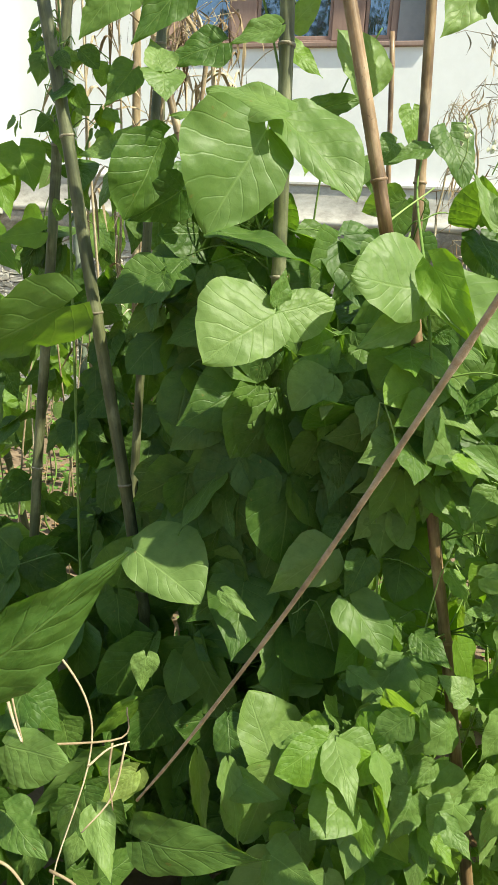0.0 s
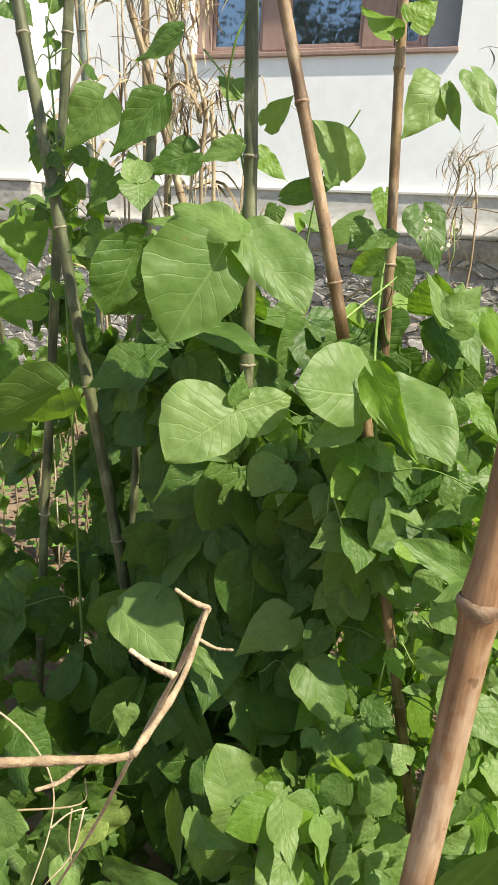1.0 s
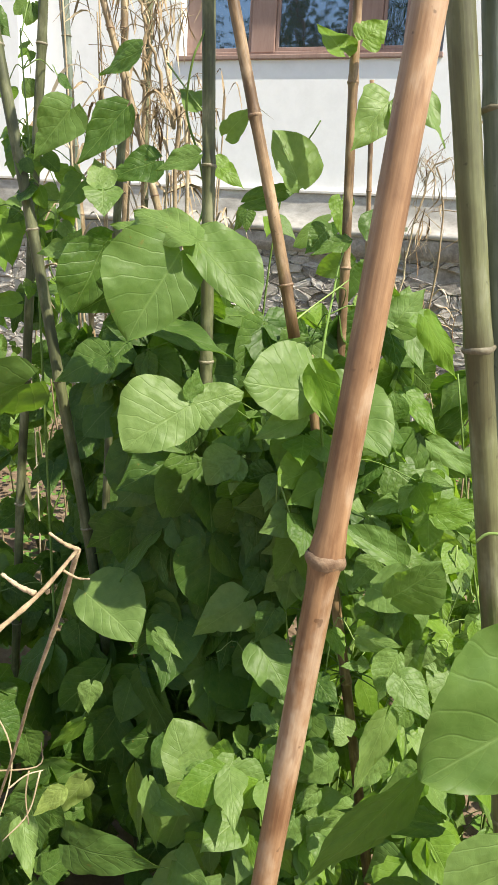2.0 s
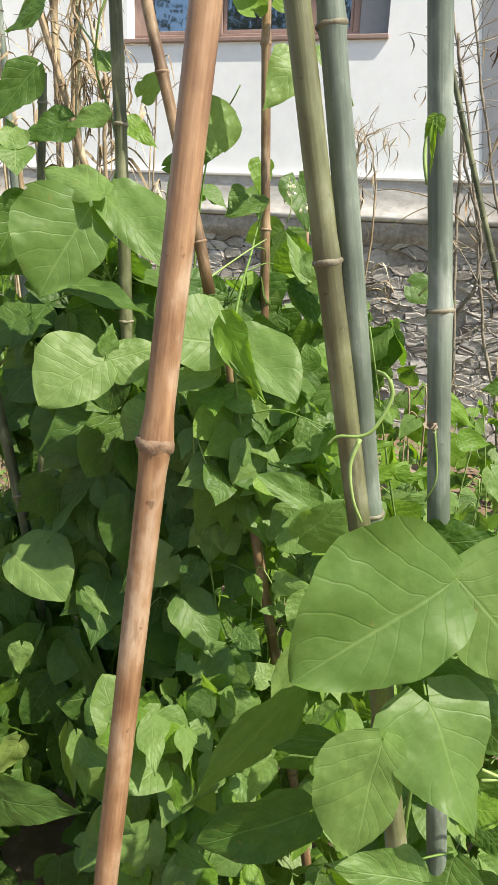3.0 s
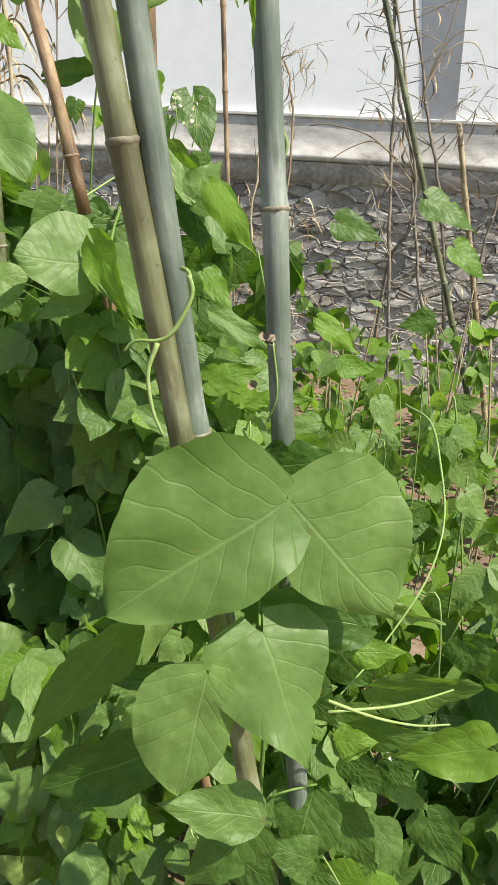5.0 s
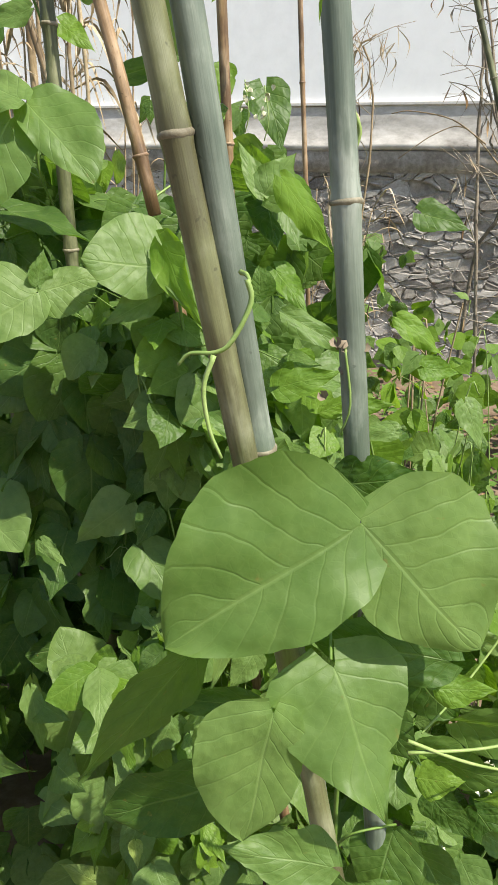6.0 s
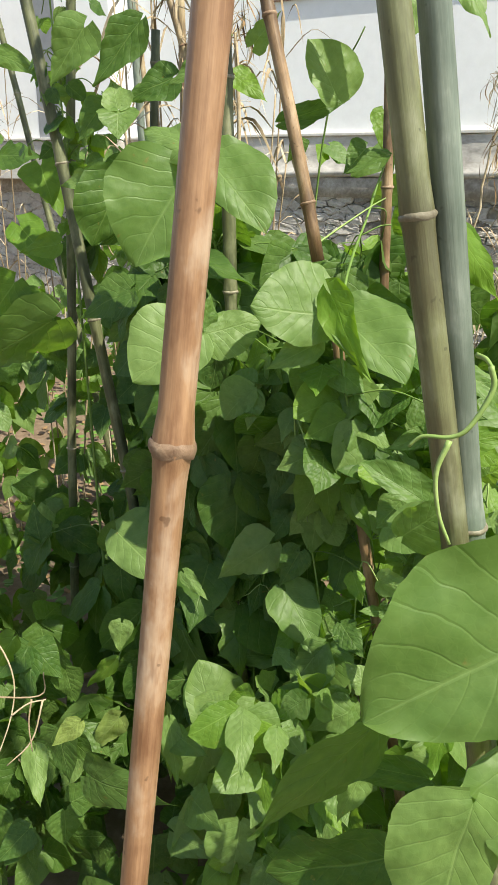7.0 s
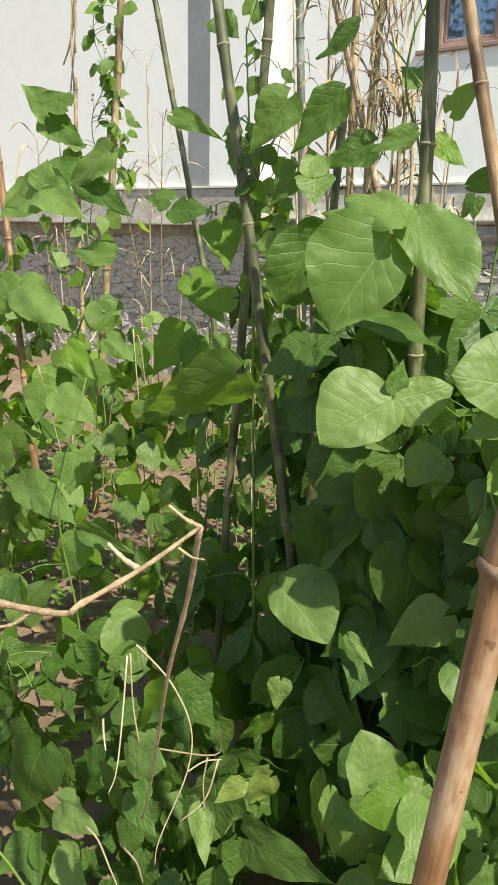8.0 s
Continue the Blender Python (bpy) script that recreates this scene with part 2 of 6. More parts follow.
# ---- tools ----
def mesh_of(name, bm, mat, smooth=True):
    me = bpy.data.meshes.new(name)
    bm.to_mesh(me)
    bm.free()
    me.materials.append(M[mat])
    if smooth:
        me.polygons.foreach_set("use_smooth", [True] * len(me.polygons))
    return me


def part(name, bm, mat, parent=None, label="", smooth=True):
    ob = new(name, mesh_of(name, bm, mat, smooth))
    ob.parent = parent
    return tagged(ob, label)


def piece(name, me, parent, m):
    ob = new(name, me)
    ob.parent = parent
    ob.matrix_local = m
    return ob


def thing(name, place, label, category, group="", kind=""):
    ob = new(name)
    ob.empty_display_size = 0.05
    ob.location = place
    bpy.context.view_layer.update()
    return tagged(ob, label, category, group, kind)


def box(bm, lo, hi, bevel=0.0):
    made = bmesh.ops.create_cube(bm, size=1.0)
    size = [h - l for l, h in zip(lo, hi)]
    mid = [(h + l) / 2 for l, h in zip(lo, hi)]
    bmesh.ops.transform(bm, matrix=Matrix.LocRotScale(mid, None, size), verts=made["verts"])
    if bevel:
        edges = list({e for v in made["verts"] for e in v.link_edges})
        bmesh.ops.bevel(bm, geom=edges, offset=bevel, segments=2, affect="EDGES", profile=0.5)
    return bm


def smooth_line(points, steps=4):
    """A Catmull-Rom line through the points."""
    ps = [Vector(p) for p in points]
    if len(ps) < 3:
        return [ps[0].lerp(ps[-1], i / steps) for i in range(steps + 1)]
    ext = [ps[0] * 2 - ps[1], *ps, ps[-1] * 2 - ps[-2]]
    out = []
    for a, b, c, d in zip(ext, ext[1:], ext[2:], ext[3:]):
        for i in range(steps):
            t = i / steps
            out.append(0.5 * (2 * b + (c - a) * t + (2 * a - 5 * b + 4 * c - d) * t * t + (3 * b - a - 3 * c + d) * t ** 3))
    return out + [ps[-1]]


def tube(bm, line, radii, sides=6, closed=True):
    """A tube along the line; radii: one number, or one for each point."""
    if isinstance(radii, (int, float)):
        radii = [radii] * len(line)
    ref = Vector((0.31, 0.87, 0.2))
    rings = []
    for i, p in enumerate(line):
        d = (line[min(i + 1, len(line) - 1)] - line[max(i - 1, 0)])
        d = d.normalized() if d.length > 1e-9 else Vector((0, 0, 1))
        x = d.cross(ref)
        x = x.normalized() if x.length > 1e-4 else d.orthogonal().normalized()
        y = d.cross(x)
        rings.append([bm.verts.new(p + (x * math.cos(a) + y * math.sin(a)) * radii[i]) for a in (2 * math.pi * k / sides for k in range(sides))])
    for r, s in zip(rings, rings[1:]):
        for k in range(sides):
            bm.faces.new((r[k], r[(k + 1) % sides], s[(k + 1) % sides], s[k]))
    if closed and sides > 2:
        bm.faces.new(rings[0][::-1]), bm.faces.new(rings[-1])
    return bm

# ---- ground ----
def ground_height(x, y):
    near = max(0.0, 1 - math.hypot(x, y - 2.5) / 9)
    return near * (0.05 * noise.noise((x * 1.3, y * 1.3, 0.2)) + 0.025 * noise.noise((x * 5, y * 5, 1.7))) - 0.02


def ground_sheet():
    ticks = sorted({*[i * 0.12 for i in range(-42, 43)], *[s * d for s in (-1, 1) for d in (5.5, 6.2, 7.2, 9, 12, 17, 26, 45, 90, 200, 600)]})
    bm = bmesh.new()
    grid = [[bm.verts.new((x, y + 2.5, ground_height(x, y + 2.5))) for x in ticks] for y in ticks]
    for r, s in zip(grid, grid[1:]):
        for k in range(len(r) - 1):
            bm.faces.new((r[k], r[k + 1], s[k + 1], s[k]))
    return tagged(part("ground", bm, "soil"), "dry brown garden soil with clods", "ground", kind="structure")


ground_sheet()

# ---- house ----
WALL_Y, FLOOR_Z, X0, X1 = 5.70, 1.865, -11.0, 6.0
WIN = (-2.15, -0.17, 2.80, 4.0)
house = thing("house", (-2.5, 6.5, 0), "white plastered house on a rubble stone plinth", "house", kind="structure")


def house_part(name, bm, mat, label="", parent=None, smooth=False):
    bmesh.ops.translate(bm, verts=bm.verts, vec=-house.location)
    return part(name, bm, mat, parent or house, label, smooth)


def house_walls():
    bm = bmesh.new()
    a, b, c, d = WIN
    y0, y1 = WALL_Y, WALL_Y + 0.25
    for lo, hi in (((X0, y0, FLOOR_Z), (a, y1, 4.6)), ((b, y0, FLOOR_Z), (X1, y1, 4.6)), ((a, y0, FLOOR_Z), (b, y1, c)), ((a, y0, d), (b, y1, 4.6))):
        box(bm, lo, hi)
    house_part("wall", bm, "plaster", "white limewashed plaster wall")
    bm = bmesh.new()
    for lo, hi in (((X0, y1 + 4.0, 0), (X1, y1 + 4.25, 4.6)), ((X0, y1, 0), (X0 + 0.25, y1 + 4.0, 4.6)), ((X1 - 0.25, y1, 0), (X1, y1 + 4.0, 4.6))):
        box(bm, lo, hi)
    house_part("wall", bm, "plaster", "white limewashed plaster wall")
    bm = box(bmesh.new(), (X0 - 0.3, y0 - 0.16, 4.6), (X1 + 0.3, y1 + 4.5, 4.72), 0.01)
    house_part("roof", bm, "roof", "thin flat roof slab")


def plinth():
    # plastered band under the floor line, with a thin floor edge
    bm = box(bmesh.new(), (X0, WALL_Y - 0.045, FLOOR_Z - 0.018), (X1, WALL_Y + 0.002, FLOOR_Z + 0.004), 0.004)
    house_part("floor_edge", bm, "edge", "thin worn cement floor edge")
    bm = bmesh.new()
    n = 90
    prof = [(-0.03, FLOOR_Z - 0.018), (-0.035, 1.72), (-0.045, 1.615), (-0.060, 1.600), (-0.062, 1.570), (-0.03, 1.555)]
    rows_ = []
    for i in range(n + 1):
        x = X0 + (X1 - X0) * i / n
        rows_.append([bm.verts.new((x, WALL_Y + y + 0.006 * noise.noise((x * 3, z * 9, 0)), z + 0.010 * noise.noise((x * 2.3, 4.0, z)))) for y, z in prof])
    for r, s in zip(rows_, rows_[1:]):
        for k in range(len(prof) - 1):
            bm.faces.new((r[k + 1], s[k + 1], s[k], r[k]))
    house_part("plinth_band", bm, "plinth", "stained grey cement band above the stones", smooth=True)
    bm = bmesh.new()
    rows_ = []
    for i in range(221):
        x = X0 + (X1 - X0) * i / 220
        rows_.append([bm.verts.new((x, WALL_Y - 0.045 - 0.02 * noise.noise((x * 4, z * 4, 3.1)) - 0.010 * noise.noise((x * 14, z * 14, 1.1)) + (0.055 if z < 1.42 else 0), z)) for z in (1.556, 1.50, 1.43, 1.40, 1.25, 1.17, 1.08, 1.0, 0.9, 0.8, 0.65, 0.5, -0.1)])
    for r, s in zip(rows_, rows_[1:]):
        for k in range(12):
            bm.faces.new((r[k + 1], s[k + 1], s[k], r[k]))
    return house_part("plinth", bm, "cement", "dark weathered cement and mortar", smooth=True)


def pilaster(x0, x1, lean_left=0.0, lean_right=0.0, y=WALL_Y):
    bm = box(bmesh.new(), (x0, y - 0.006, FLOOR_Z + 0.005), (x1, y + 0.03, 4.6), 0.002)
    for v in bm.verts:
        if v.co.z > 3:
            v.co.x += lean_right if v.co.x > (x0 + x1) / 2 else lean_left
    house_part("pilaster", bm, "plaster_grey", "grey painted pilaster")


def window():
    a, b, c, d = WIN
    y = WALL_Y + 0.13
    frame_ob = new("window")
    frame_ob.parent = house
    tagged(frame_ob, "brown wooden window with tinted reflecting panes")
    bm = bmesh.new()
    for lo, hi in (((a, y, c), (b - 0.22, y + 0.07, c + 0.06)), ((a, y, d - 0.07), (b - 0.22, y + 0.07, d))):
        box(bm, lo, hi, 0.005)
    posts = ((a, a + 0.12), (-1.62, -1.43), (-0.86, -0.63), (b - 0.27, b - 0.22))
    for x0, x1 in posts:
        box(bm, (x0, y - 0.004, c + 0.05), (x1, y + 0.066, d - 0.06), 0.005)
    house_part("window_frame", bm, "frame", "brown painted wooden frame", frame_ob)
    bm = box(bmesh.new(), (a - 0.02, WALL_Y - 0.025, c - 0.028), (b + 0.01, WALL_Y + 0.15, c + 0.004), 0.006)
    house_part("window_sill", bm, "frame", "brown wooden sill", frame_ob)
    for (_, x0), (x1, _) in zip(posts, posts[1:]):
        n = 2 if x1 - x0 > 0.6 else 1
        w = (x1 - x0) / n
        for i in range(n):
            s0 = x0 + w * i
            bm = bmesh.new()
            e = 0.026
            for lo, hi in (((s0 + 0.003, y + 0.012, c + 0.062), (s0 + e, y + 0.05, d - 0.074)), ((s0 + w - e, y + 0.012, c + 0.062), (s0 + w - 0.003, y + 0.05, d - 0.074)),
                           ((s0 + e, y + 0.012, c + 0.062), (s0 + w - e, y + 0.05, c + 0.062 + e)), ((s0 + e, y + 0.012, d - 0.074 - e), (s0 + w - e, y + 0.05, d - 0.074))):
                box(bm, lo, hi, 0.003)
            house_part("sash", bm, "frame", "", frame_ob)
            bm = box(bmesh.new(), (s0 + e - 0.005, y + 0.03, c + 0.062 + e - 0.005), (s0 + w - e + 0.005, y + 0.036, d - 0.074 - e + 0.005))
            house_part("pane", bm, "glass", "dark pane reflecting sky and leaves", frame_ob)
    # grey panel added where the recess is in shade, shade in its colour
    bm = box(bmesh.new(), (b - 0.218, y - 0.03, c + 0.005), (b - 0.001, y + 0.09, d), 0.004)
    house_part("jamb", bm, "plaster_grey", "grey panel for the shaded right side of the opening", frame_ob)
    bm = box(bmesh.new(), (a - 0.1, WALL_Y + 0.26, c - 0.1), (b + 0.1, WALL_Y + 0.28, d + 0.1))
    house_part("back_panel", bm, "frame", "", frame_ob)


house_walls()
plinth_wall = plinth()
pilaster(0.59, 0.815, -0.38, -0.14)
pilaster(-4.33, -4.07, 0.0, 0.0, WALL_Y - 0.157)
window()


def step_out():
    """The further length of the house stands a little forward; its end catches the sun."""
    bm = box(bmesh.new(), (X0, WALL_Y - 0.16, FLOOR_Z + 0.006), (-3.50, WALL_Y - 0.003, 4.6), 0.008)
    house_part("wall", bm, "plaster", "white limewashed plaster wall")
    bm = box(bmesh.new(), (X0 - 0.3, WALL_Y - 0.20, 4.604), (-3.40, WALL_Y - 0.163, 4.716), 0.01)
    house_part("eave", bm, "roof", "wide eave over the forward wall")
    bm = box(bmesh.new(), (X0, WALL_Y - 0.20, FLOOR_Z - 0.018), (-3.48, WALL_Y - 0.047, FLOOR_Z + 0.004), 0.004)
    house_part("floor_edge", bm, "edge", "thin worn cement floor edge")
    bm = box(bmesh.new(), (X0, WALL_Y - 0.185, 1.52), (-3.485, WALL_Y - 0.03, FLOOR_Z - 0.019), 0.01)
    house_part("plinth_band", bm, "plinth", "stained grey cement band above the stones")


step_out()

# ---- canes ----
def cane(bottom, top, r_low, r_high, mat, label, gap=0.30, first=0.2, twist=0.0, ring_mat="ring", sway=0.006, group="bamboo bean poles", heights=None, knob=0.16):
    """A bamboo pole: a culm that swells at its nodes, with a pale ring at each."""
    bottom, top = Vector(bottom), Vector(top)
    axis = top - bottom
    length = axis.length
    pole = thing("bamboo_cane", bottom, label, "bamboo cane", group)
    pole.rotation_euler = axis.to_track_quat("Z", "Y").to_euler()
    nodes_at = []
    d = first
    rnd = random.Random(round(bottom.x * 1000) + round(length * 777))
    while d < length - 0.03 and not heights:
        nodes_at.append(d)
        d += gap * rnd.uniform(0.85, 1.15)
    for h in heights or ():
        nodes_at.append((h - bottom.z) / axis.z * length)
    axis = Vector((0, 0, length))
    stops = sorted({0.0, length, *[length * i / 18 for i in range(1, 18)], *[n + e for n in nodes_at for e in (-0.02, -0.007, -0.002, 0.004, 0.02) if 0 < n + e < length]})
    wave = Vector((rnd.uniform(-1, 1), rnd.uniform(-1, 1), 0)) * sway

    def point(s):
        k = s / length
        zig = sum((0.0012 if i % 2 else -0.0012) * max(0, 1 - abs(s - n) / 0.15) for i, n in enumerate(nodes_at))
        return axis * k + wave * math.sin(math.pi * 1.7 * k + twist) + Vector((zig, -zig * 0.6, 0))

    def radius(s):
        r = r_low + (r_high - r_low) * s / length
        swell = max([math.exp(-((s - n) / 0.008) ** 2) * knob - 0.05 * math.exp(-((s - n + 0.016) / 0.01) ** 2) for n in nodes_at] or [0])
        return r * (1 + swell)

    bm = tube(bmesh.new(), [point(s) for s in stops], [radius(s) for s in stops], 16)
    for v in bm.verts:
        s = v.co.dot(axis) / length
        off = v.co - point(s)
        v.co += off * (0.05 * noise.noise(v.co * 9) + 0.02 * noise.noise(v.co * 40))
    skin = part("culm", bm, mat, pole)
    for n in nodes_at:
        up = axis.normalized()
        r = radius(n)
        wide = 1.0 if knob < 0.2 else 1.6
        line = [point(n) + up * e * wide for e in (-0.0030, -0.0016, 0.0, 0.0014, 0.0026)]
        bm = tube(bmesh.new(), line, [r * 0.97, r * 1.05, r * 1.09, r * 1.05, r * 0.97], 16, False)
        for v in bm.verts:
            out = v.co - point(n)
            v.co += (out - up * out.dot(up)) * 0.10 * noise.noise(v.co * 130 + Vector((n, 0, 0))) + up * 0.0016 * noise.noise(v.co * 70)
        part("node_ring", bm, "ring_green" if mat in ("cane_green", "cane_grey", "cane_old") else ring_mat, skin)
    return pole


def through_points(low, high, z_low, z_high):
    """The line through two places, carried on to two heights."""
    a, b = Vector(low), Vector(high)
    d = (b - a) / (b.z - a.z)
    return a + d * (z_low - a.z), a + d * (z_high - a.z)


def pole(low, high, z_low, z_high, *rest, **more):
    return cane(*through_points(low, high, z_low, z_high), *rest, **more)


pole((0.372, 0.502, 0.93), (0.407, 0.561, 1.538), -0.03, 2.25, 0.0070, 0.0108, "cane_tan", "thick tan bamboo pole with a knobbly node", heights=(0.32, 0.80, 1.317, 1.86), knob=0.26)
pole((0.504, 0.748, 1.209), (0.432, 0.722, 1.57), -0.03, 2.2, 0.0112, 0.0102, "cane_green", "olive green bamboo pole crossing its twin", heights=(0.2, 0.56, 0.98, 1.429, 1.88), knob=0.12)
pole((0.514, 0.760, 1.208), (0.450, 0.738, 1.580), -0.03, 2.25, 0.0112, 0.0104, "cane_grey", "grey green bamboo pole crossing its twin", heights=(0.3, 0.78, 1.205, 1.602, 2.02), knob=0.12)
pole((0.618, 0.845, 0.825), (0.523, 0.85, 1.61), -0.03, 2.3, 0.0118, 0.0112, "cane_grey", "upright grey green bamboo pole with pale node", heights=(0.35, 0.88, 1.386, 1.9), knob=0.12)
pole((0.141, 1.33, 1.358), (0.038, 1.33, 1.725), 1.34, 2.3, 0.0105, 0.0085, "cane_rust", "leaning rust brown cane ending among leaves", gap=0.24, first=0.09)
pole((0.182, 1.60, 1.09), (0.144, 1.60, 1.865), 0.75, 2.4, 0.0105, 0.0085, "cane_rust", "thin tan bamboo cane behind the leaves", gap=0.31, first=0.05)
pole((0.391, 1.28, 0.335), (0.27, 1.28, 0.92), -0.03, 1.32, 0.0105, 0.0085, "cane_rust", "rusty brown cane rising from the soil", gap=0.3)
pole((-0.014, 1.35, 1.10), (-0.046, 1.35, 1.84), -0.03, 2.5, 0.0125, 0.0105, "cane_old", "dark green upright bamboo pole wound with beans", gap=0.36, first=0.2)
pole((-0.345, 1.40, 1.035), (-0.500, 1.40, 1.85), -0.03, 2.5, 0.0125, 0.0105, "cane_old", "weathered olive bamboo pole, crossing another", gap=0.33)
pole((-0.604, 1.55, 0.54), (-0.506, 1.55, 1.947), -0.03, 2.5, 0.0115, 0.0095, "cane_old", "weathered olive bamboo pole wound with vine", gap=0.34)
pole((-0.40, 1.62, 0.60), (-0.36, 1.62, 1.50), -0.03, 1.75, 0.010, 0.009, "cane_old", "dark slim bamboo pole in the shade", gap=0.3)
pole((-2.213, 2.6, 1.194), (-2.058, 2.6, 2.431), -0.03, 3.0, 0.019, 0.015, "cane_straw", "straw coloured pole wound with bean vines", gap=0.3)
pole((-1.86, 2.8, 1.69), (-2.065, 2.8, 2.479), -0.03, 3.0, 0.016, 0.012, "cane_old", "brown leaning cane beside the bean rows", gap=0.28)
pole((-1.109, 2.6, 1.781), (-1.136, 2.6, 2.288), -0.03, 3.0, 0.016, 0.014, "cane_grey", "grey upright bamboo pole", gap=0.4)
pole((-1.29, 2.9, 1.80), (-1.36, 2.9, 2.40), -0.03, 2.9, 0.013, 0.011, "cane_straw", "thin straw coloured cane", gap=0.3)
pole((-0.519, 2.0, 1.751), (-0.626, 2.0, 2.07), 1.2, 2.5, 0.011, 0.008, "cane_straw", "dry leaning cane among twigs", gap=0.2)
pole((-0.60, 2.2, 1.60), (-0.60, 2.2, 2.30), -0.03, 2.7, 0.012, 0.009, "cane_old", "dry upright cane with twigs", gap=0.25)
pole((-0.72, 2.3, 1.60), (-0.74, 2.3, 2.30), -0.03, 2.7, 0.014, 0.011, "cane_straw", "dry upright cane with twigs", gap=0.28)
pole((0.004, 2.8, 1.25), (-0.062, 2.8, 2.04), -0.03, 2.04, 0.0085, 0.0085, "cane_rust", "short brown stake with a cut top", gap=0.3)
pole((1.09, 4.0, 0.26), (0.315, 4.0, 2.40), -0.03, 3.2, 0.016, 0.0125, "cane_old", "slim dark leaning bamboo stick", gap=0.22)
pole((-2.447, 2.3, 0.262), (-2.587, 2.3, 1.749), -0.03, 2.0, 0.019, 0.015, "cane_tan", "brown pole at the bed's edge", gap=0.3)
pole((-2.9, 3.0, 0.4), (-2.86, 3.0, 2.2), -0.03, 2.25, 0.014, 0.011, "cane_straw", "short straw coloured stake", gap=0.3)



# ---- bean leaves ----
# half-width along the blade: (way from stalk to tip, half-width)
OUTLINES = {
    "big": ((0, 0.01), (0.03, 0.20), (0.12, 0.37), (0.28, 0.485), (0.46, 0.50), (0.64, 0.44), (0.80, 0.31), (0.92, 0.155), (0.97, 0.07), (1, 0.0)),
    "ovate": ((0, 0.01), (0.03, 0.18), (0.12, 0.36), (0.30, 0.50), (0.48, 0.44), (0.66, 0.29), (0.82, 0.14), (0.93, 0.045), (1, 0.0)),
    "heart": ((0, 0.02), (0.03, 0.25), (0.10, 0.42), (0.24, 0.50), (0.42, 0.43), (0.62, 0.28), (0.80, 0.13), (0.92, 0.04), (1, 0.0)),
}


def half_width(kind, v):
    pts = OUTLINES[kind]
    for (a, p), (b, q) in zip(pts, pts[1:]):
        if v <= b:
            k = (v - a) / (b - a)
            return p + (q - p) * (k if a > 0.4 else math.sin(k * math.pi / 2) ** 0.9)
    return 0.0


def leaf_mesh(kind, mat, nu, nv, seed):
    """A leaflet one long and one wide, stalk end at the origin, tip along y, upper face along z."""
    rnd = random.Random(seed)
    lean = {"big": 0.30, "big2": -0.30, "wide": 0.06, "wide2": -0.06, "ovate": 0.05, "heart": 0.0, "chewed": 0.1}[kind] + rnd.uniform(-0.06, 0.06)
    lobe = {"big": 0.05, "big2": 0.05, "wide": 0.06, "wide2": 0.06, "ovate": 0.03, "heart": 0.11, "chewed": 0.05}[kind]
    shape = {"big2": "big", "wide": "big", "wide2": "big", "chewed": "ovate"}.get(kind, kind)
    bites = [(rnd.choice((-1, 1)), rnd.uniform(0.3, 0.95), rnd.uniform(0.02, 0.05), rnd.uniform(0.06, 0.22)) for _ in range(rnd.choice((0, 1, 2, 3)) if nv > 10 and kind in ("ovate", "heart", "chewed") else 0)]
    fold, droop = rnd.uniform(-0.02, 0.12), rnd.uniform(0.03, 0.20)
    curl, tilt = rnd.uniform(-0.06, 0.05), rnd.uniform(-0.05, 0.05)
    bm = bmesh.new()
    layer = bm.loops.layers.uv.new("UVMap")
    ph = rnd.uniform(0, 9)
    rows_, coords = [], {}
    for j in range(nv + 1):
        v = j / nv
        vv = 0.004 + 0.996 * v
        h = max(half_width(shape, vv), 0.003)
        row = []
        for i in range(nu + 1):
            u = -1 + 2 * i / nu
            hh = h * (1 + lean * (1 if u > 0 else -1) * min(1, abs(u) * 3))
            if kind == "chewed":
                hh *= 0.72 + 0.5 * noise.noise((v * 3.5 + ph, 3.0 if u > 0 else 7.0, seed)) + 0.12 * noise.noise((v * 14 + ph, 2.0 if u > 0 else 6.0, seed))
            hh *= 1 + (0.07 * noise.noise((v * 5 + ph, 1.0 if u > 0 else 5.0, seed)) + 0.02 * noise.noise((v * 22 + ph, 4.0 if u > 0 else 8.0, seed))) * abs(u)
            for flank, at, wide, deep in bites:
                if u * flank > 0:
                    hh *= 1 - deep * math.exp(-((vv - at) / wide) ** 4)
            x = u * hh + 0.05 * math.sin(vv * 2.6) * (1 if seed % 2 else -1) * vv
            y = vv - lobe * abs(u) ** 1.6 * (1 - vv) ** 2.2 - 0.05 * abs(u) * (1 - vv)
            z = fold * abs(x) - droop * vv ** 2 - curl * abs(x) ** 2 * 4 + tilt * x
            z += 0.05 * noise.noise((x * 2.6 + ph, y * 2.6, seed)) + 0.022 * noise.noise((x * 7 + ph, y * 7, seed)) * abs(u) + 0.028 * abs(u) ** 3 * math.sin(vv * 11 + ph + (2 if u > 0 else 0))
            vert = bm.verts.new((x, y, z))
            coords[vert] = ((u + 1) / 2, vv)
            row.append(vert)
        rows_.append(row)
    for r, s in zip(rows_, rows_[1:]):
        for k in range(nu):
            f = bm.faces.new((r[k], r[k + 1], s[k + 1], s[k]))
            for loop in f.loops:
                loop[layer].uv = coords[loop.vert]
    return mesh_of("leaf", bm, mat)


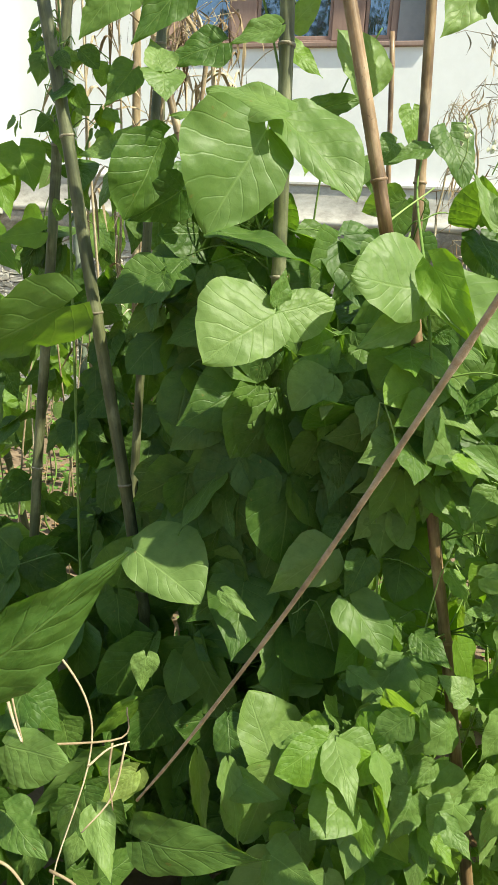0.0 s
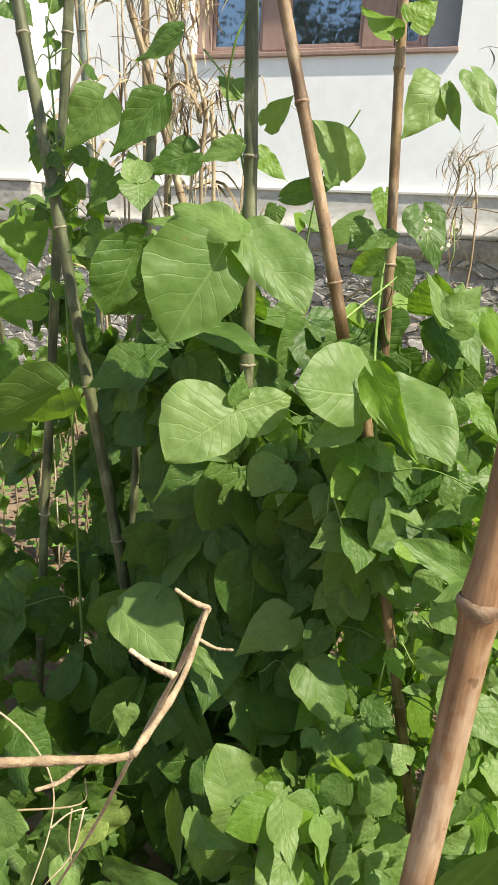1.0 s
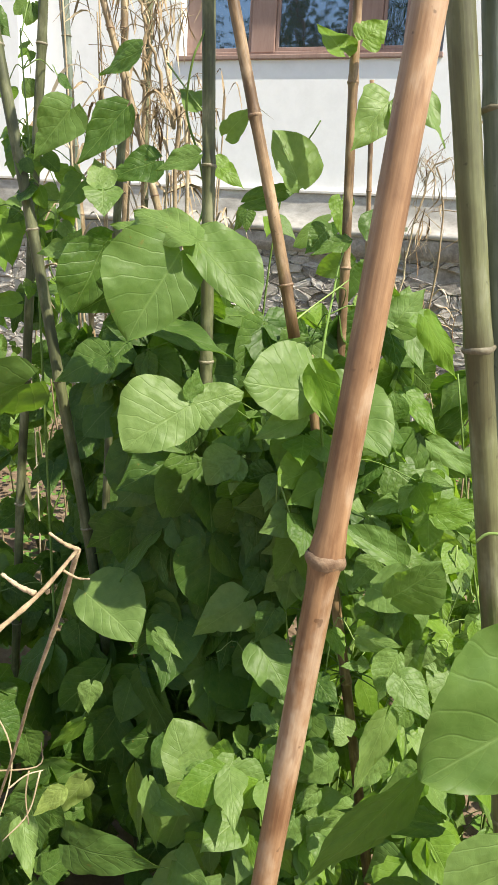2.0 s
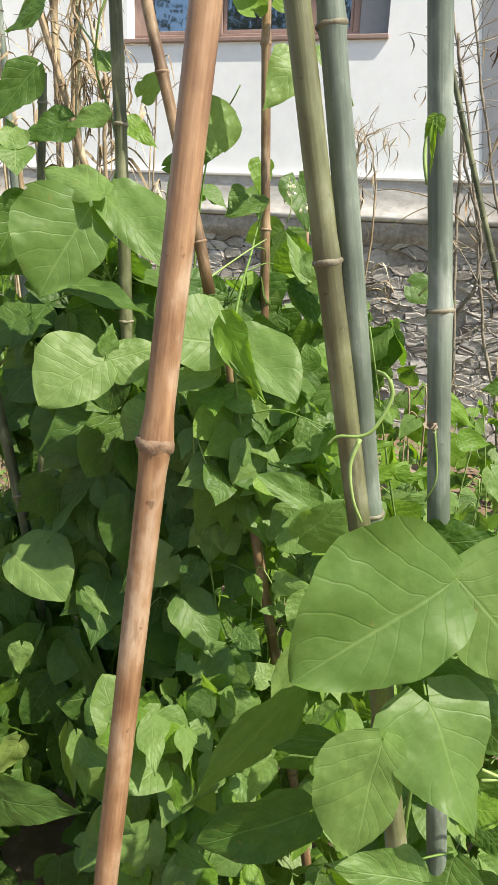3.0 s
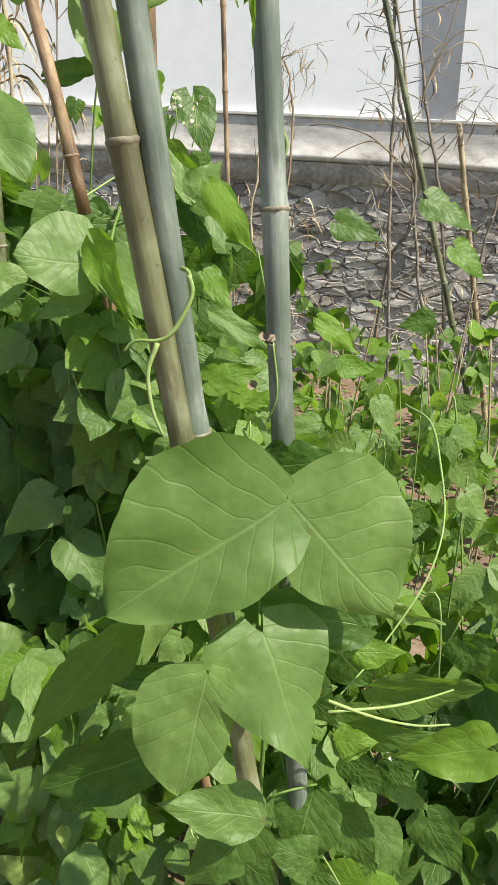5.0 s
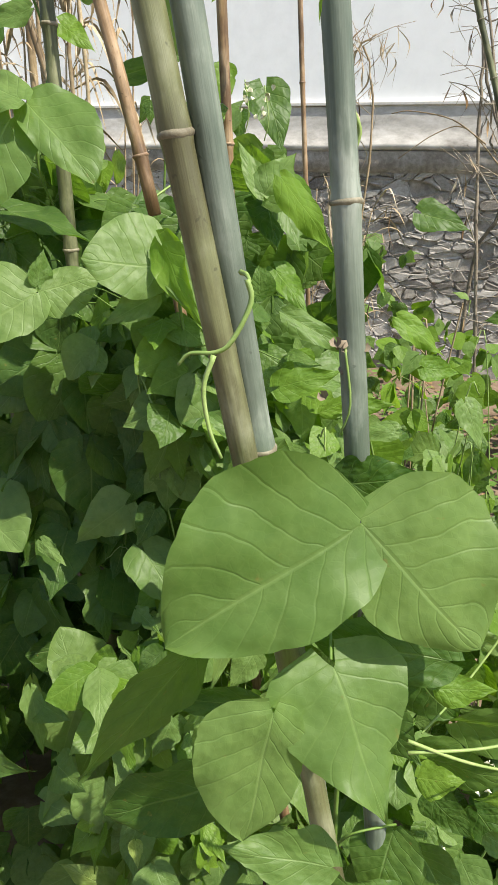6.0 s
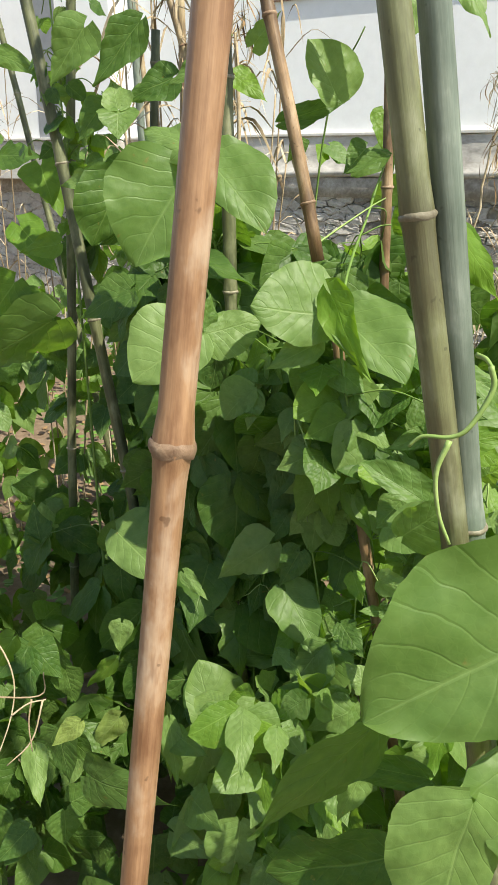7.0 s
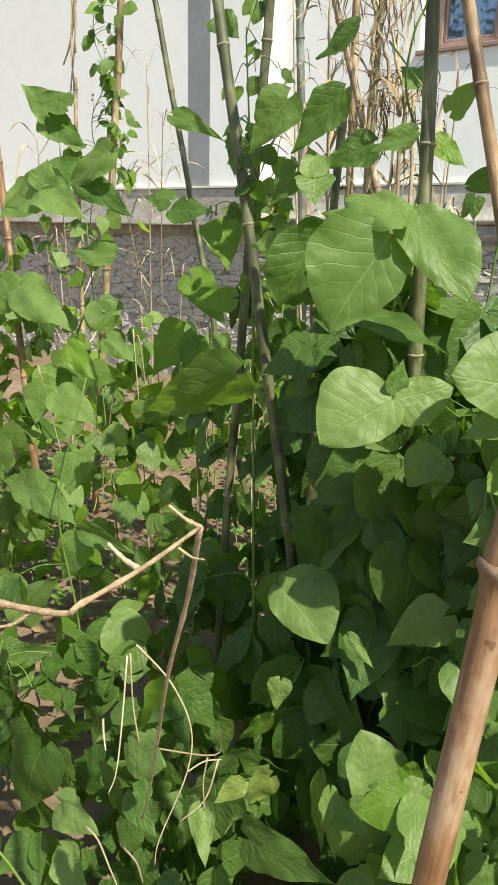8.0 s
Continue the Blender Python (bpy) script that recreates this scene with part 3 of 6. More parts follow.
FINE = {(k, m): [leaf_mesh(k, m, 14, 28, i * 7 + j + 31 * n) for n in range(4)] for i, k in enumerate(("big", "big2", "ovate", "heart", "chewed", "wide", "wide2")) for j, m in enumerate(("leaf", "leaf_pale", "leaf_young", "leaf_yellow"))}
COARSE = [leaf_mesh(k, m, 6, 9, 50 + i) for i, (k, m) in enumerate((k, m) for k in ("ovate", "heart", "big", "big2", "chewed") for m in ("leaf", "leaf_pale", "leaf_pale", "leaf_young"))]
# pale and young tones only, so sunlit sprays are brighter by colour
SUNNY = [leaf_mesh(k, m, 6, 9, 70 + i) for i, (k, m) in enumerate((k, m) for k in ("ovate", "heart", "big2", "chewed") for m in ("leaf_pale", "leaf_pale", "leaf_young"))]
# dark tone only, for sprays in shade: the shade sits in their colour
SHADED = [leaf_mesh(k, "leaf", 6, 9, 90 + i) for i, k in enumerate(("ovate", "heart", "big", "big2", "heart", "chewed"))]
FACE = Vector((0.48, -0.76, 0.44)).normalized()


def leaf_pose(base, tip, width, roll=0.0, face=FACE):
    base, tip = Vector(base), Vector(tip)
    y = tip - base
    length = y.length
    y = y.normalized()
    z = face - y * face.dot(y)
    z = z.normalized() if z.length > 1e-4 else y.orthogonal().normalized()
    z = Matrix.Rotation(radians(roll), 3, y) @ z
    x = y.cross(z)
    m = Matrix((x * width, y * length, z * length)).transposed().to_4x4()
    m.translation = base
    return m


class Plant:
    """One bean plant: stem with leaf stalks in one mesh, each leaflet a part."""

    def __init__(self, base, label, climb, group="climbing bean plants", thick=0.0035):
        self.ob = thing("bean_plant", base, label, "bean plant", group)
        self.base = Vector(base)
        self.rnd = random.Random(round(base[0] * 1000) * 31 + round(base[1] * 1000))
        self.bm = bmesh.new()
        self.climb = smooth_line([base, *climb], 6)
        tube(self.bm, [p - self.base for p in self.climb], [thick * (1.15 - 0.7 * i / len(self.climb)) for i in range(len(self.climb))], 6)

    def anchor(self, p):
        return min(self.climb, key=lambda q: (q - p).length + 0.5 * max(0, q.z - p.z))

    def stalk(self, a, b, sag=0.03, r=0.0014):
        mid = (a + b) / 2 + Vector((self.rnd.uniform(-0.02, 0.02), self.rnd.uniform(-0.02, 0.02), sag))
        tube(self.bm, [q - self.base for q in smooth_line([a, mid, b], 4)], [r * 1.3] * 4 + [r] * 5, 5)

    def leaf(self, kind, base, tip, width, roll=0.0, mat=None):
        mat = mat or self.rnd.choice(("leaf", "leaf_pale", "leaf_pale"))
        piece("leaf", self.rnd.choice(FINE[kind, mat]), self.ob, Matrix.Translation(-self.base) @ leaf_pose(base, tip, width, roll))

    def leaves(self, rows):
        for kind, base, tip, width, roll, *mat in rows:
            self.leaf(kind, base, tip, width, roll, *mat)
            b = Vector(base)
            away = (b - Vector(tip)).normalized() * 0.03
            a = self.anchor(b)
            if 0.03 < (a - b).length < 0.075:
                self.stalk(a, b + away * 0.2, 0.02)

    def fill(self, count, centre, spread, size=(0.06, 0.11), keep=None, kinds=None, up=0.42, out=0.6):
        """Three-leaved sprays scattered through a flattened ball round centre."""
        rnd = self.rnd
        centre, done, tries = Vector(centre), 0, 0
        while done < count and tries < count * 30:
            tries += 1
            d = Vector((rnd.gauss(0, 1), rnd.gauss(0, 1), rnd.gauss(0, 1))).normalized() * rnd.random() ** 0.45
            p = centre + Vector([a * b for a, b in zip(d, spread)])
            if p.z < 0.06 or (keep and not keep(p)):
                continue
            done += 1
            outward = Vector((d.x, d.y, 0)) * out + Vector((rnd.uniform(-1, 1), rnd.uniform(-1, 1), rnd.uniform(-0.9, 0.2))) * 0.7
            outward.normalize()
            face = (Vector((0.22 + rnd.gauss(0, 0.42), -0.72 + rnd.gauss(0, 0.36), up + rnd.gauss(0, 0.34))) + outward * 0.15).normalized()
            s = rnd.uniform(*size)
            side = outward.cross(face).normalized()
            a = self.anchor(p)
            if (a - p).length < 0.16:
                self.stalk(a, p, 0.02, 0.0011)
            for way, k in ((outward, 1.0), (side * 0.85 + outward * 0.35, 0.88), (-side * 0.85 + outward * 0.35, 0.88)):
                if rnd.random() < 0.12:
                    continue
                way = (way + Vector((0, 0, -rnd.uniform(0.2, 1.1)))).normalized()
                f = (face + Vector((rnd.gauss(0, 0.25), rnd.gauss(0, 0.25), rnd.gauss(0, 0.15)))).normalized()
                start = p + way * 0.012
                piece("leaf", rnd.choice(kinds or COARSE), self.ob, Matrix.Translation(-self.base) @ leaf_pose(start, start + way * s * k, s * k * rnd.uniform(0.75, 0.98), 0, f))

    def done(self):
        part("stem", self.bm, "stem", self.ob, "thin green twining stem with leaf stalks")


def twine(low, high, turns=4, r=0.018):
    """A line that winds round a pole from low to high."""
    a, b = Vector(low), Vector(high)
    return [a.lerp(b, i / (turns * 4)) + Vector((math.cos(i * math.pi / 2), math.sin(i * math.pi / 2), 0)) * r for i in range(turns * 4 + 1)]

# ---- bean plants ----
bean_near = Plant((0.600, 0.820, 0.0), "broad-leaved bean plant climbing the paired green poles", [(0.60, 0.83, 0.4), (0.585, 0.82, 0.8), (0.592, 0.80, 1.05), (0.597, 0.775, 1.135)])
# dark tone and a turn from the sun stand for shade here
bean_near.leaves((
    ("wide", (0.693, 0.900, 0.874), (0.818, 0.920, 0.875), 0.070, 36, "leaf"),
    ("heart", (0.667, 0.920, 0.801), (0.777, 0.900, 0.808), 0.067, 36, "leaf"),
    ("heart", (0.677, 0.900, 0.765), (0.727, 0.880, 0.731), 0.049, 36, "leaf"),
    ("heart", (0.727, 0.920, 0.743), (0.775, 0.900, 0.701), 0.051, 36, "leaf"),
    ("wide", (0.644, 0.840, 0.770), (0.629, 0.800, 0.705), 0.079, 36, "leaf"),
    ("heart", (0.608, 0.860, 0.898), (0.660, 0.840, 0.856), 0.071, 36, "leaf"),
    ("heart", (0.574, 0.760, 0.747), (0.625, 0.720, 0.738), 0.066, 36, "leaf"),
    ("wide", (0.633, 0.880, 0.951), (0.692, 0.880, 0.887), 0.072, 36, "leaf"),
    ("heart", (0.788, 0.960, 0.917), (0.825, 0.960, 0.859), 0.056, 36, "leaf"),
    ("heart", (0.674, 0.860, 0.725), (0.725, 0.840, 0.655), 0.065, 30, "leaf"),
))
bean_near.leaves((
    ("big", (0.596, 0.755, 1.156), (0.484, 0.652, 1.076), 0.143, 0, "leaf_pale"),
    ("big2", (0.597, 0.757, 1.158), (0.703, 0.745, 1.072), 0.127, 18, "leaf_pale"),
    ("heart", (0.588, 0.735, 1.038), (0.652, 0.690, 0.941), 0.122, 0, "leaf_pale"),
    ("big", (0.552, 0.690, 1.020), (0.541, 0.655, 0.910), 0.089, 0, "leaf_pale"),
    ("ovate", (0.605, 0.700, 0.866), (0.520, 0.660, 0.895), 0.055, 0, "leaf_pale"),
    ("heart", (0.595, 0.710, 0.837), (0.545, 0.670, 0.771), 0.078, 0, "leaf"),
    ("ovate", (0.462, 0.740, 1.012), (0.363, 0.700, 0.861), 0.067, -20, "leaf"),
    ("wide", (0.484, 0.760, 0.853), (0.368, 0.720, 0.798), 0.080, -14, "leaf"),
    ("ovate", (0.563, 0.830, 1.153), (0.638, 0.830, 1.176), 0.054, 10, "leaf"),
    ("wide", (0.674, 0.800, 1.020), (0.556, 0.760, 1.044), 0.056, -18, "leaf"),
    ("heart", (0.815, 0.850, 0.866), (0.717, 0.830, 0.841), 0.065, 0, "leaf_young"),
    ("ovate", (0.668, 0.800, 0.989), (0.719, 0.810, 0.991), 0.031, 0, "leaf_young"),
))
bean_near.leaves((
    ("ovate", (0.660, 0.880, 0.807), (0.707, 0.880, 0.817), 0.042, 0, "leaf_young"),
    ("ovate", (0.679, 0.900, 0.982), (0.762, 0.920, 0.961), 0.026, 35, "leaf_pale"),
    ("heart", (0.642, 0.900, 0.963), (0.687, 0.880, 0.925), 0.039, 0, "leaf_young"),
    ("heart", (0.654, 0.800, 0.713), (0.604, 0.760, 0.765), 0.050, 0, "leaf"),
    ("ovate", (0.630, 0.820, 0.673), (0.684, 0.800, 0.681), 0.046, 0, "leaf"),
    ("heart", (0.771, 0.860, 0.746), (0.819, 0.840, 0.680), 0.060, 30, "leaf"),
    ("ovate", (0.734, 0.860, 0.777), (0.776, 0.860, 0.756), 0.026, 20, "leaf_pale"),
))
bean_near.leaves((
    ("ovate", (0.528, 0.830, 1.555), (0.519, 0.830, 1.535), 0.013, 0, "leaf_young"),
    ("ovate", (0.530, 0.830, 1.555), (0.534, 0.830, 1.537), 0.011, 20, "leaf_young"),
    ("ovate", (0.527, 0.830, 1.550), (0.528, 0.830, 1.505), 0.006, 40, "leaf_young"),
))
# sprays under the broad leaves are dark-toned, their shade put into colour
bean_near.fill(40, (0.78, 1.02, 0.30), (0.34, 0.20, 0.34), (0.07, 0.11), lambda p: p.z < 0.55 and p.y > 0.86, SHADED)
bean_near.fill(14, (0.70, 0.98, 0.52), (0.14, 0.08, 0.16), (0.05, 0.08), lambda p: p.x > 0.58)
bean_near.fill(18, (0.612, 0.88, 1.10), (0.07, 0.03, 0.17), (0.03, 0.06), lambda p: p.y > 0.862 and p.z < 1.10)
bean_near.done()

# the climb's last three points lead to the added, unseen shading bunch
bean_main = Plant((-0.030, 1.370, 0.0), "tall bean plant with large lit leaves, deep in shade below", twine((-0.03, 1.36, 0.05), (-0.066, 1.35, 1.85), 6) + [(-0.06, 1.37, 2.05), (0.0, 1.40, 2.2), (0.10, 1.43, 2.25)])
bean_main.leaves((
    ("big", (-0.021, 1.215, 1.473), (-0.057, 1.130, 1.339), 0.155, -8, "leaf_pale"),
    ("big2", (-0.006, 1.235, 1.494), (0.113, 1.205, 1.389), 0.102, 0, "leaf_pale"),
    ("wide2", (0.007, 1.205, 1.496), (-0.119, 1.225, 1.542), 0.069, 0, "leaf_pale"),
    ("big", (0.017, 1.186, 1.231), (-0.042, 1.090, 1.175), 0.130, 0, "leaf_pale"),
    ("big", (0.017, 1.190, 1.231), (0.094, 1.240, 1.255), 0.076, 0, "leaf_pale"),
    ("ovate", (0.017, 1.190, 1.242), (0.029, 1.200, 1.293), 0.041, 25, "leaf_pale"),
    ("big", (0.217, 1.220, 1.274), (0.130, 1.140, 1.299), 0.128, 0, "leaf_pale"),
    ("big2", (0.223, 1.220, 1.283), (0.348, 1.160, 1.207), 0.102, 0, "leaf_pale"),
    ("heart", (0.222, 1.200, 1.308), (0.294, 1.140, 1.207), 0.062, 52, "leaf_young"),
    ("ovate", (0.205, 1.210, 1.237), (0.135, 1.170, 1.198), 0.054, 0, "leaf_pale"),
    ("heart", (0.113, 1.250, 0.866), (0.032, 1.210, 0.790), 0.092, 0, "leaf_pale"),
    ("heart", (0.175, 1.240, 0.871), (0.150, 1.210, 0.813), 0.057, 10, "leaf"),
))
bean_main.leaves((
    ("heart", (0.162, 1.220, 0.801), (0.265, 1.180, 0.713), 0.089, 0, "leaf_pale"),
    ("big", (0.082, 1.120, 0.558), (0.032, 1.150, 0.662), 0.111, 0, "leaf_pale"),
    ("big", (0.080, 1.120, 0.558), (0.060, 1.080, 0.431), 0.102, 0, "leaf_pale"),
    ("big2", (-0.212, 1.240, 0.817), (-0.078, 1.200, 0.761), 0.131, 0, "leaf_pale"),
    ("heart", (-0.153, 1.170, 0.666), (-0.152, 1.160, 0.604), 0.048, 0, "leaf_pale"),
    ("ovate", (-0.171, 1.170, 0.578), (-0.248, 1.150, 0.487), 0.035, 10, "leaf_young"),
    ("chewed", (-0.057, 1.170, 0.508), (-0.020, 1.130, 0.374), 0.047, 0, "leaf_yellow"),
    ("heart", (-0.157, 1.150, 0.458), (-0.218, 1.120, 0.362), 0.054, 0, "leaf_yellow"),
    ("heart", (-0.217, 1.180, 0.432), (-0.379, 1.140, 0.298), 0.096, 0, "leaf_pale"),
    ("ovate", (-0.261, 1.150, 0.317), (-0.295, 1.120, 0.257), 0.057, 0, "leaf"),
    ("heart", (-0.043, 1.220, 0.780), (0.020, 1.200, 0.753), 0.029, 0, "leaf_pale"),
    ("heart", (0.107, 1.280, 0.612), (-0.003, 1.260, 0.599), 0.048, 30, "leaf_pale"),
))
bean_main.leaves((
    ("chewed", (0.158, 1.250, 0.649), (0.239, 1.220, 0.647), 0.047, 0, "leaf_pale"),
))
# inner sprays all dark, so the plant's inner shade is partly their colour
bean_main.fill(80, (-0.10, 1.54, 1.02), (0.32, 0.20, 0.64), (0.10, 0.15), lambda p: p.y > (1.38 if p.x > -0.24 else 1.64) and p.z < 1.38, SHADED)
bean_main.fill(46, (-0.06, 1.44, 0.50), (0.36, 0.22, 0.46), (0.09, 0.14), lambda p: p.y > 1.28, SHADED)
bean_main.fill(40, (-0.05, 1.35, 0.74), (0.22, 0.07, 0.46), (0.11, 0.16), lambda p: p.y > 1.29, SHADED)
bean_main.fill(26, (0.0, 1.31, 1.02), (0.16, 0.04, 0.24), (0.10, 0.14), lambda p: p.y > 1.27, SHADED)
bean_main.fill(52, (0.20, 1.28, 1.14), (0.20, 0.07, 0.15), (0.05, 0.09), lambda p: p.y > 1.22, up=0.62)
bean_main.fill(12, (0.16, 1.32, 1.12), (0.18, 0.05, 0.12), (0.10, 0.14), lambda p: p.y > 1.28, SHADED, up=0.6)
bean_main.fill(26, (-0.14, 1.37, 1.31), (0.16, 0.08, 0.13), (0.08, 0.13), lambda p: p.y > 1.30 and p.x > -0.28, SHADED, up=0.6)
# unseen leaf bunch above view, added at the pole's top to shade the left
bean_main.fill(34, (0.04, 1.42, 2.22), (0.26, 0.16, 0.18), (0.09, 0.13), lambda p: p.z > 2.06 and p.y < 1.58, SHADED, up=0.8)
bean_main.done()


def off_cane(p):
    """Leaves stand aside from the rusty cane on the path's side of it."""
    dx = p.x - (0.391 - 0.207 * (p.z - 0.75 * (1.28 - p.y) - 0.335))
    return p.y > 1.30 or not -0.06 < dx < 0.075


bean_rust = Plant((0.360, 1.360, 0.0), "bean plant round a rusty cane with heart-shaped leaves", [(0.36, 1.32, 0.4), (0.28, 1.29, 0.9), (0.22, 1.25, 1.25), (0.17, 1.5, 1.42), (0.165, 1.585, 1.5)])
bean_rust.leaves((
    ("heart", (0.249, 1.260, 1.123), (0.324, 1.220, 1.082), 0.052, 0, "leaf_pale"),
    ("ovate", (0.255, 1.260, 1.116), (0.251, 1.240, 1.067), 0.031, 0, "leaf_pale"),
    ("heart", (0.210, 1.280, 1.034), (0.291, 1.260, 1.013), 0.057, 0, "leaf"),
    ("ovate", (0.285, 1.300, 1.088), (0.352, 1.260, 1.032), 0.047, 10, "leaf_pale"),
    ("heart", (0.115, 1.280, 1.146), (0.158, 1.260, 1.099), 0.038, 0, "leaf_young"),
    ("chewed", (0.071, 1.300, 1.016), (0.121, 1.280, 1.001), 0.040, 0, "leaf_pale"),
    ("ovate", (0.248, 1.240, 1.003), (0.308, 1.200, 0.944), 0.042, 35, "leaf_young"),
    ("ovate", (0.302, 1.260, 0.995), (0.342, 1.220, 0.952), 0.037, 10, "leaf_pale"),
    ("heart", (0.123, 1.300, 0.904), (0.107, 1.260, 0.854), 0.051, 20, "leaf"),
    ("heart", (0.197, 1.320, 0.957), (0.175, 1.300, 0.911), 0.047, 0, "leaf_young"),
    ("ovate", (0.262, 1.220, 0.772), (0.320, 1.180, 0.750), 0.049, 10, "leaf"),
    ("heart", (0.228, 1.540, 1.751), (0.182, 1.480, 1.667), 0.096, 0, "leaf_pale"),
))
bean_rust.leaves((
    ("ovate", (0.240, 1.540, 1.751), (0.275, 1.520, 1.678), 0.031, 20, "leaf_pale"),
    ("heart", (0.280, 1.540, 1.770), (0.345, 1.500, 1.676), 0.056, 0, "leaf_pale"),
    ("heart", (0.132, 1.560, 1.836), (0.076, 1.580, 1.901), 0.065, 0, "leaf_young"),
    ("heart", (0.166, 1.560, 1.856), (0.204, 1.580, 1.897), 0.066, 0, "leaf_young"),
    ("heart", (0.204, 1.700, 1.557), (0.254, 1.660, 1.447), 0.094, 0, "leaf"),
    ("ovate", (0.179, 1.550, 1.507), (0.112, 1.520, 1.478), 0.047, 30, "leaf"),
    ("heart", (0.132, 1.660, 1.587), (0.148, 1.640, 1.513), 0.057, 0, "leaf_young"),
    ("heart", (0.302, 1.400, 1.371), (0.350, 1.420, 1.436), 0.080, 0, "leaf_pale"),
    ("ovate", (0.302, 1.400, 1.371), (0.262, 1.400, 1.456), 0.042, 0, "leaf_pale"),
    ("heart", (0.347, 1.380, 1.391), (0.401, 1.360, 1.340), 0.051, 0, "leaf_young"),
    ("heart", (-0.064, 1.500, 1.686), (-0.015, 1.500, 1.735), 0.052, 0, "leaf_pale"),
))
bean_rust.fill(42, (0.34, 1.52, 0.80), (0.26, 0.18, 0.60), (0.07, 0.12), lambda p: p.y > 1.30 and p.z < 1.3, up=0.7)
# sun-facing sprays take the brighter tones, sunlight partly in their colour
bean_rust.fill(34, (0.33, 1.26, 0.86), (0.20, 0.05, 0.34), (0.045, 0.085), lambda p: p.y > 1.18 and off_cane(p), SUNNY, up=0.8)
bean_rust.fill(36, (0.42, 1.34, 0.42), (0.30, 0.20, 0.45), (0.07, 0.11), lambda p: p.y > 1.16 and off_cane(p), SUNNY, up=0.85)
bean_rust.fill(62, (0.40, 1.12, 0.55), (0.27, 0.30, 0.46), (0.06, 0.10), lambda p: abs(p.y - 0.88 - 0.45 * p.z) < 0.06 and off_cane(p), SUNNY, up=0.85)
bean_rust.fill(46, (0.20, 1.52, 1.12), (0.16, 0.14, 0.34), (0.10, 0.14), lambda p: p.y > 1.38 and p.z < 1.40, SHADED)
bean_rust.done()

bean_low = Plant((0.080, 1.250, 0.0), "low bean plant with pale sunlit leaves", [(0.09, 1.27, 0.3), (0.06, 1.31, 0.6), (0.08, 1.34, 0.9)])
bean_low.leaves((
    ("heart", (0.182, 1.100, 0.432), (0.164, 1.060, 0.323), 0.080, 0, "leaf_pale"),
    ("heart", (0.102, 1.080, 0.429), (0.032, 1.040, 0.298), 0.086, 0, "leaf_pale"),
    ("big", (0.150, 1.060, 0.305), (0.115, 1.020, 0.237), 0.079, 0, "leaf_pale"),
    ("heart", (0.383, 0.980, 0.711), (0.369, 0.950, 0.649), 0.045, 0, "leaf_pale"),
    ("heart", (0.313, 1.130, 0.705), (0.279, 1.100, 0.657), 0.063, 0, "leaf_pale"),
    ("ovate", (0.223, 1.100, 0.700), (0.284, 1.070, 0.639), 0.036, 20, "leaf_young"),
    ("heart", (0.407, 1.020, 0.870), (0.381, 0.980, 0.757), 0.050, 0, "leaf_pale"),
    ("big", (0.390, 1.060, 1.035), (0.447, 1.040, 1.099), 0.077, 0, "leaf_pale"),
    ("heart", (0.418, 1.050, 0.921), (0.471, 1.020, 0.882), 0.058, 0, "leaf_pale"),
    ("ovate", (0.492, 0.840, 0.884), (0.383, 0.800, 0.898), 0.038, 0, "leaf"),
    ("heart", (0.286, 1.060, 0.619), (0.267, 1.020, 0.565), 0.064, 0, "leaf_pale"),
    ("heart", (0.452, 1.040, 0.846), (0.480, 1.000, 0.823), 0.038, 0, "leaf_pale"),
))
bean_low.leaves((
    ("chewed", (0.213, 1.160, 0.600), (0.159, 1.140, 0.660), 0.058, 0, "leaf_pale"),
    ("heart", (0.341, 1.140, 0.733), (0.302, 1.140, 0.763), 0.050, 10, "leaf_pale"),
    ("heart", (-0.058, 0.950, 0.532), (0.111, 0.900, 0.588), 0.084, 0, "leaf"),
    ("heart", (0.112, 1.000, 0.520), (0.181, 0.960, 0.533), 0.067, 0, "leaf_pale"),
    ("ovate", (0.208, 1.100, 0.694), (0.273, 1.060, 0.638), 0.046, 15, "leaf_young"),
    ("heart", (0.321, 1.120, 0.693), (0.266, 1.080, 0.657), 0.065, 0, "leaf_pale"),
))
bean_low.leaves((
    ("big2", (0.354, 1.120, 1.013), (0.413, 1.085, 1.014), 0.082, 0, "leaf_pale"),
    ("big", (0.386, 1.200, 1.024), (0.298, 1.165, 1.081), 0.050, 0, "leaf_pale"),
    ("heart", (0.395, 1.120, 0.724), (0.368, 1.085, 0.673), 0.057, 0, "leaf_pale"),
    ("heart", (0.296, 1.120, 0.701), (0.246, 1.085, 0.707), 0.038, 0, "leaf_pale"),
    ("heart", (0.341, 1.080, 0.608), (0.337, 1.045, 0.538), 0.076, 0, "leaf_pale"),
    ("ovate", (0.306, 1.060, 0.578), (0.353, 1.025, 0.556), 0.041, 0, "leaf_young"),
    ("heart", (0.446, 1.100, 0.674), (0.398, 1.065, 0.652), 0.042, 0, "leaf_pale"),
    ("ovate", (0.296, 1.160, 0.906), (0.327, 1.125, 0.882), 0.033, 0, "leaf_young"),
    ("chewed", (0.357, 1.160, 0.858), (0.318, 1.125, 0.867), 0.030, 0, "leaf_pale"),
    ("heart", (0.341, 1.150, 0.911), (0.409, 1.115, 0.932), 0.041, 0, "leaf_pale"),
    ("big", (0.405, 1.120, 0.914), (0.387, 1.085, 0.863), 0.048, 0, "leaf_pale"),
    ("heart", (0.307, 1.100, 0.642), (0.268, 1.065, 0.607), 0.035, 0, "leaf_pale"),
))
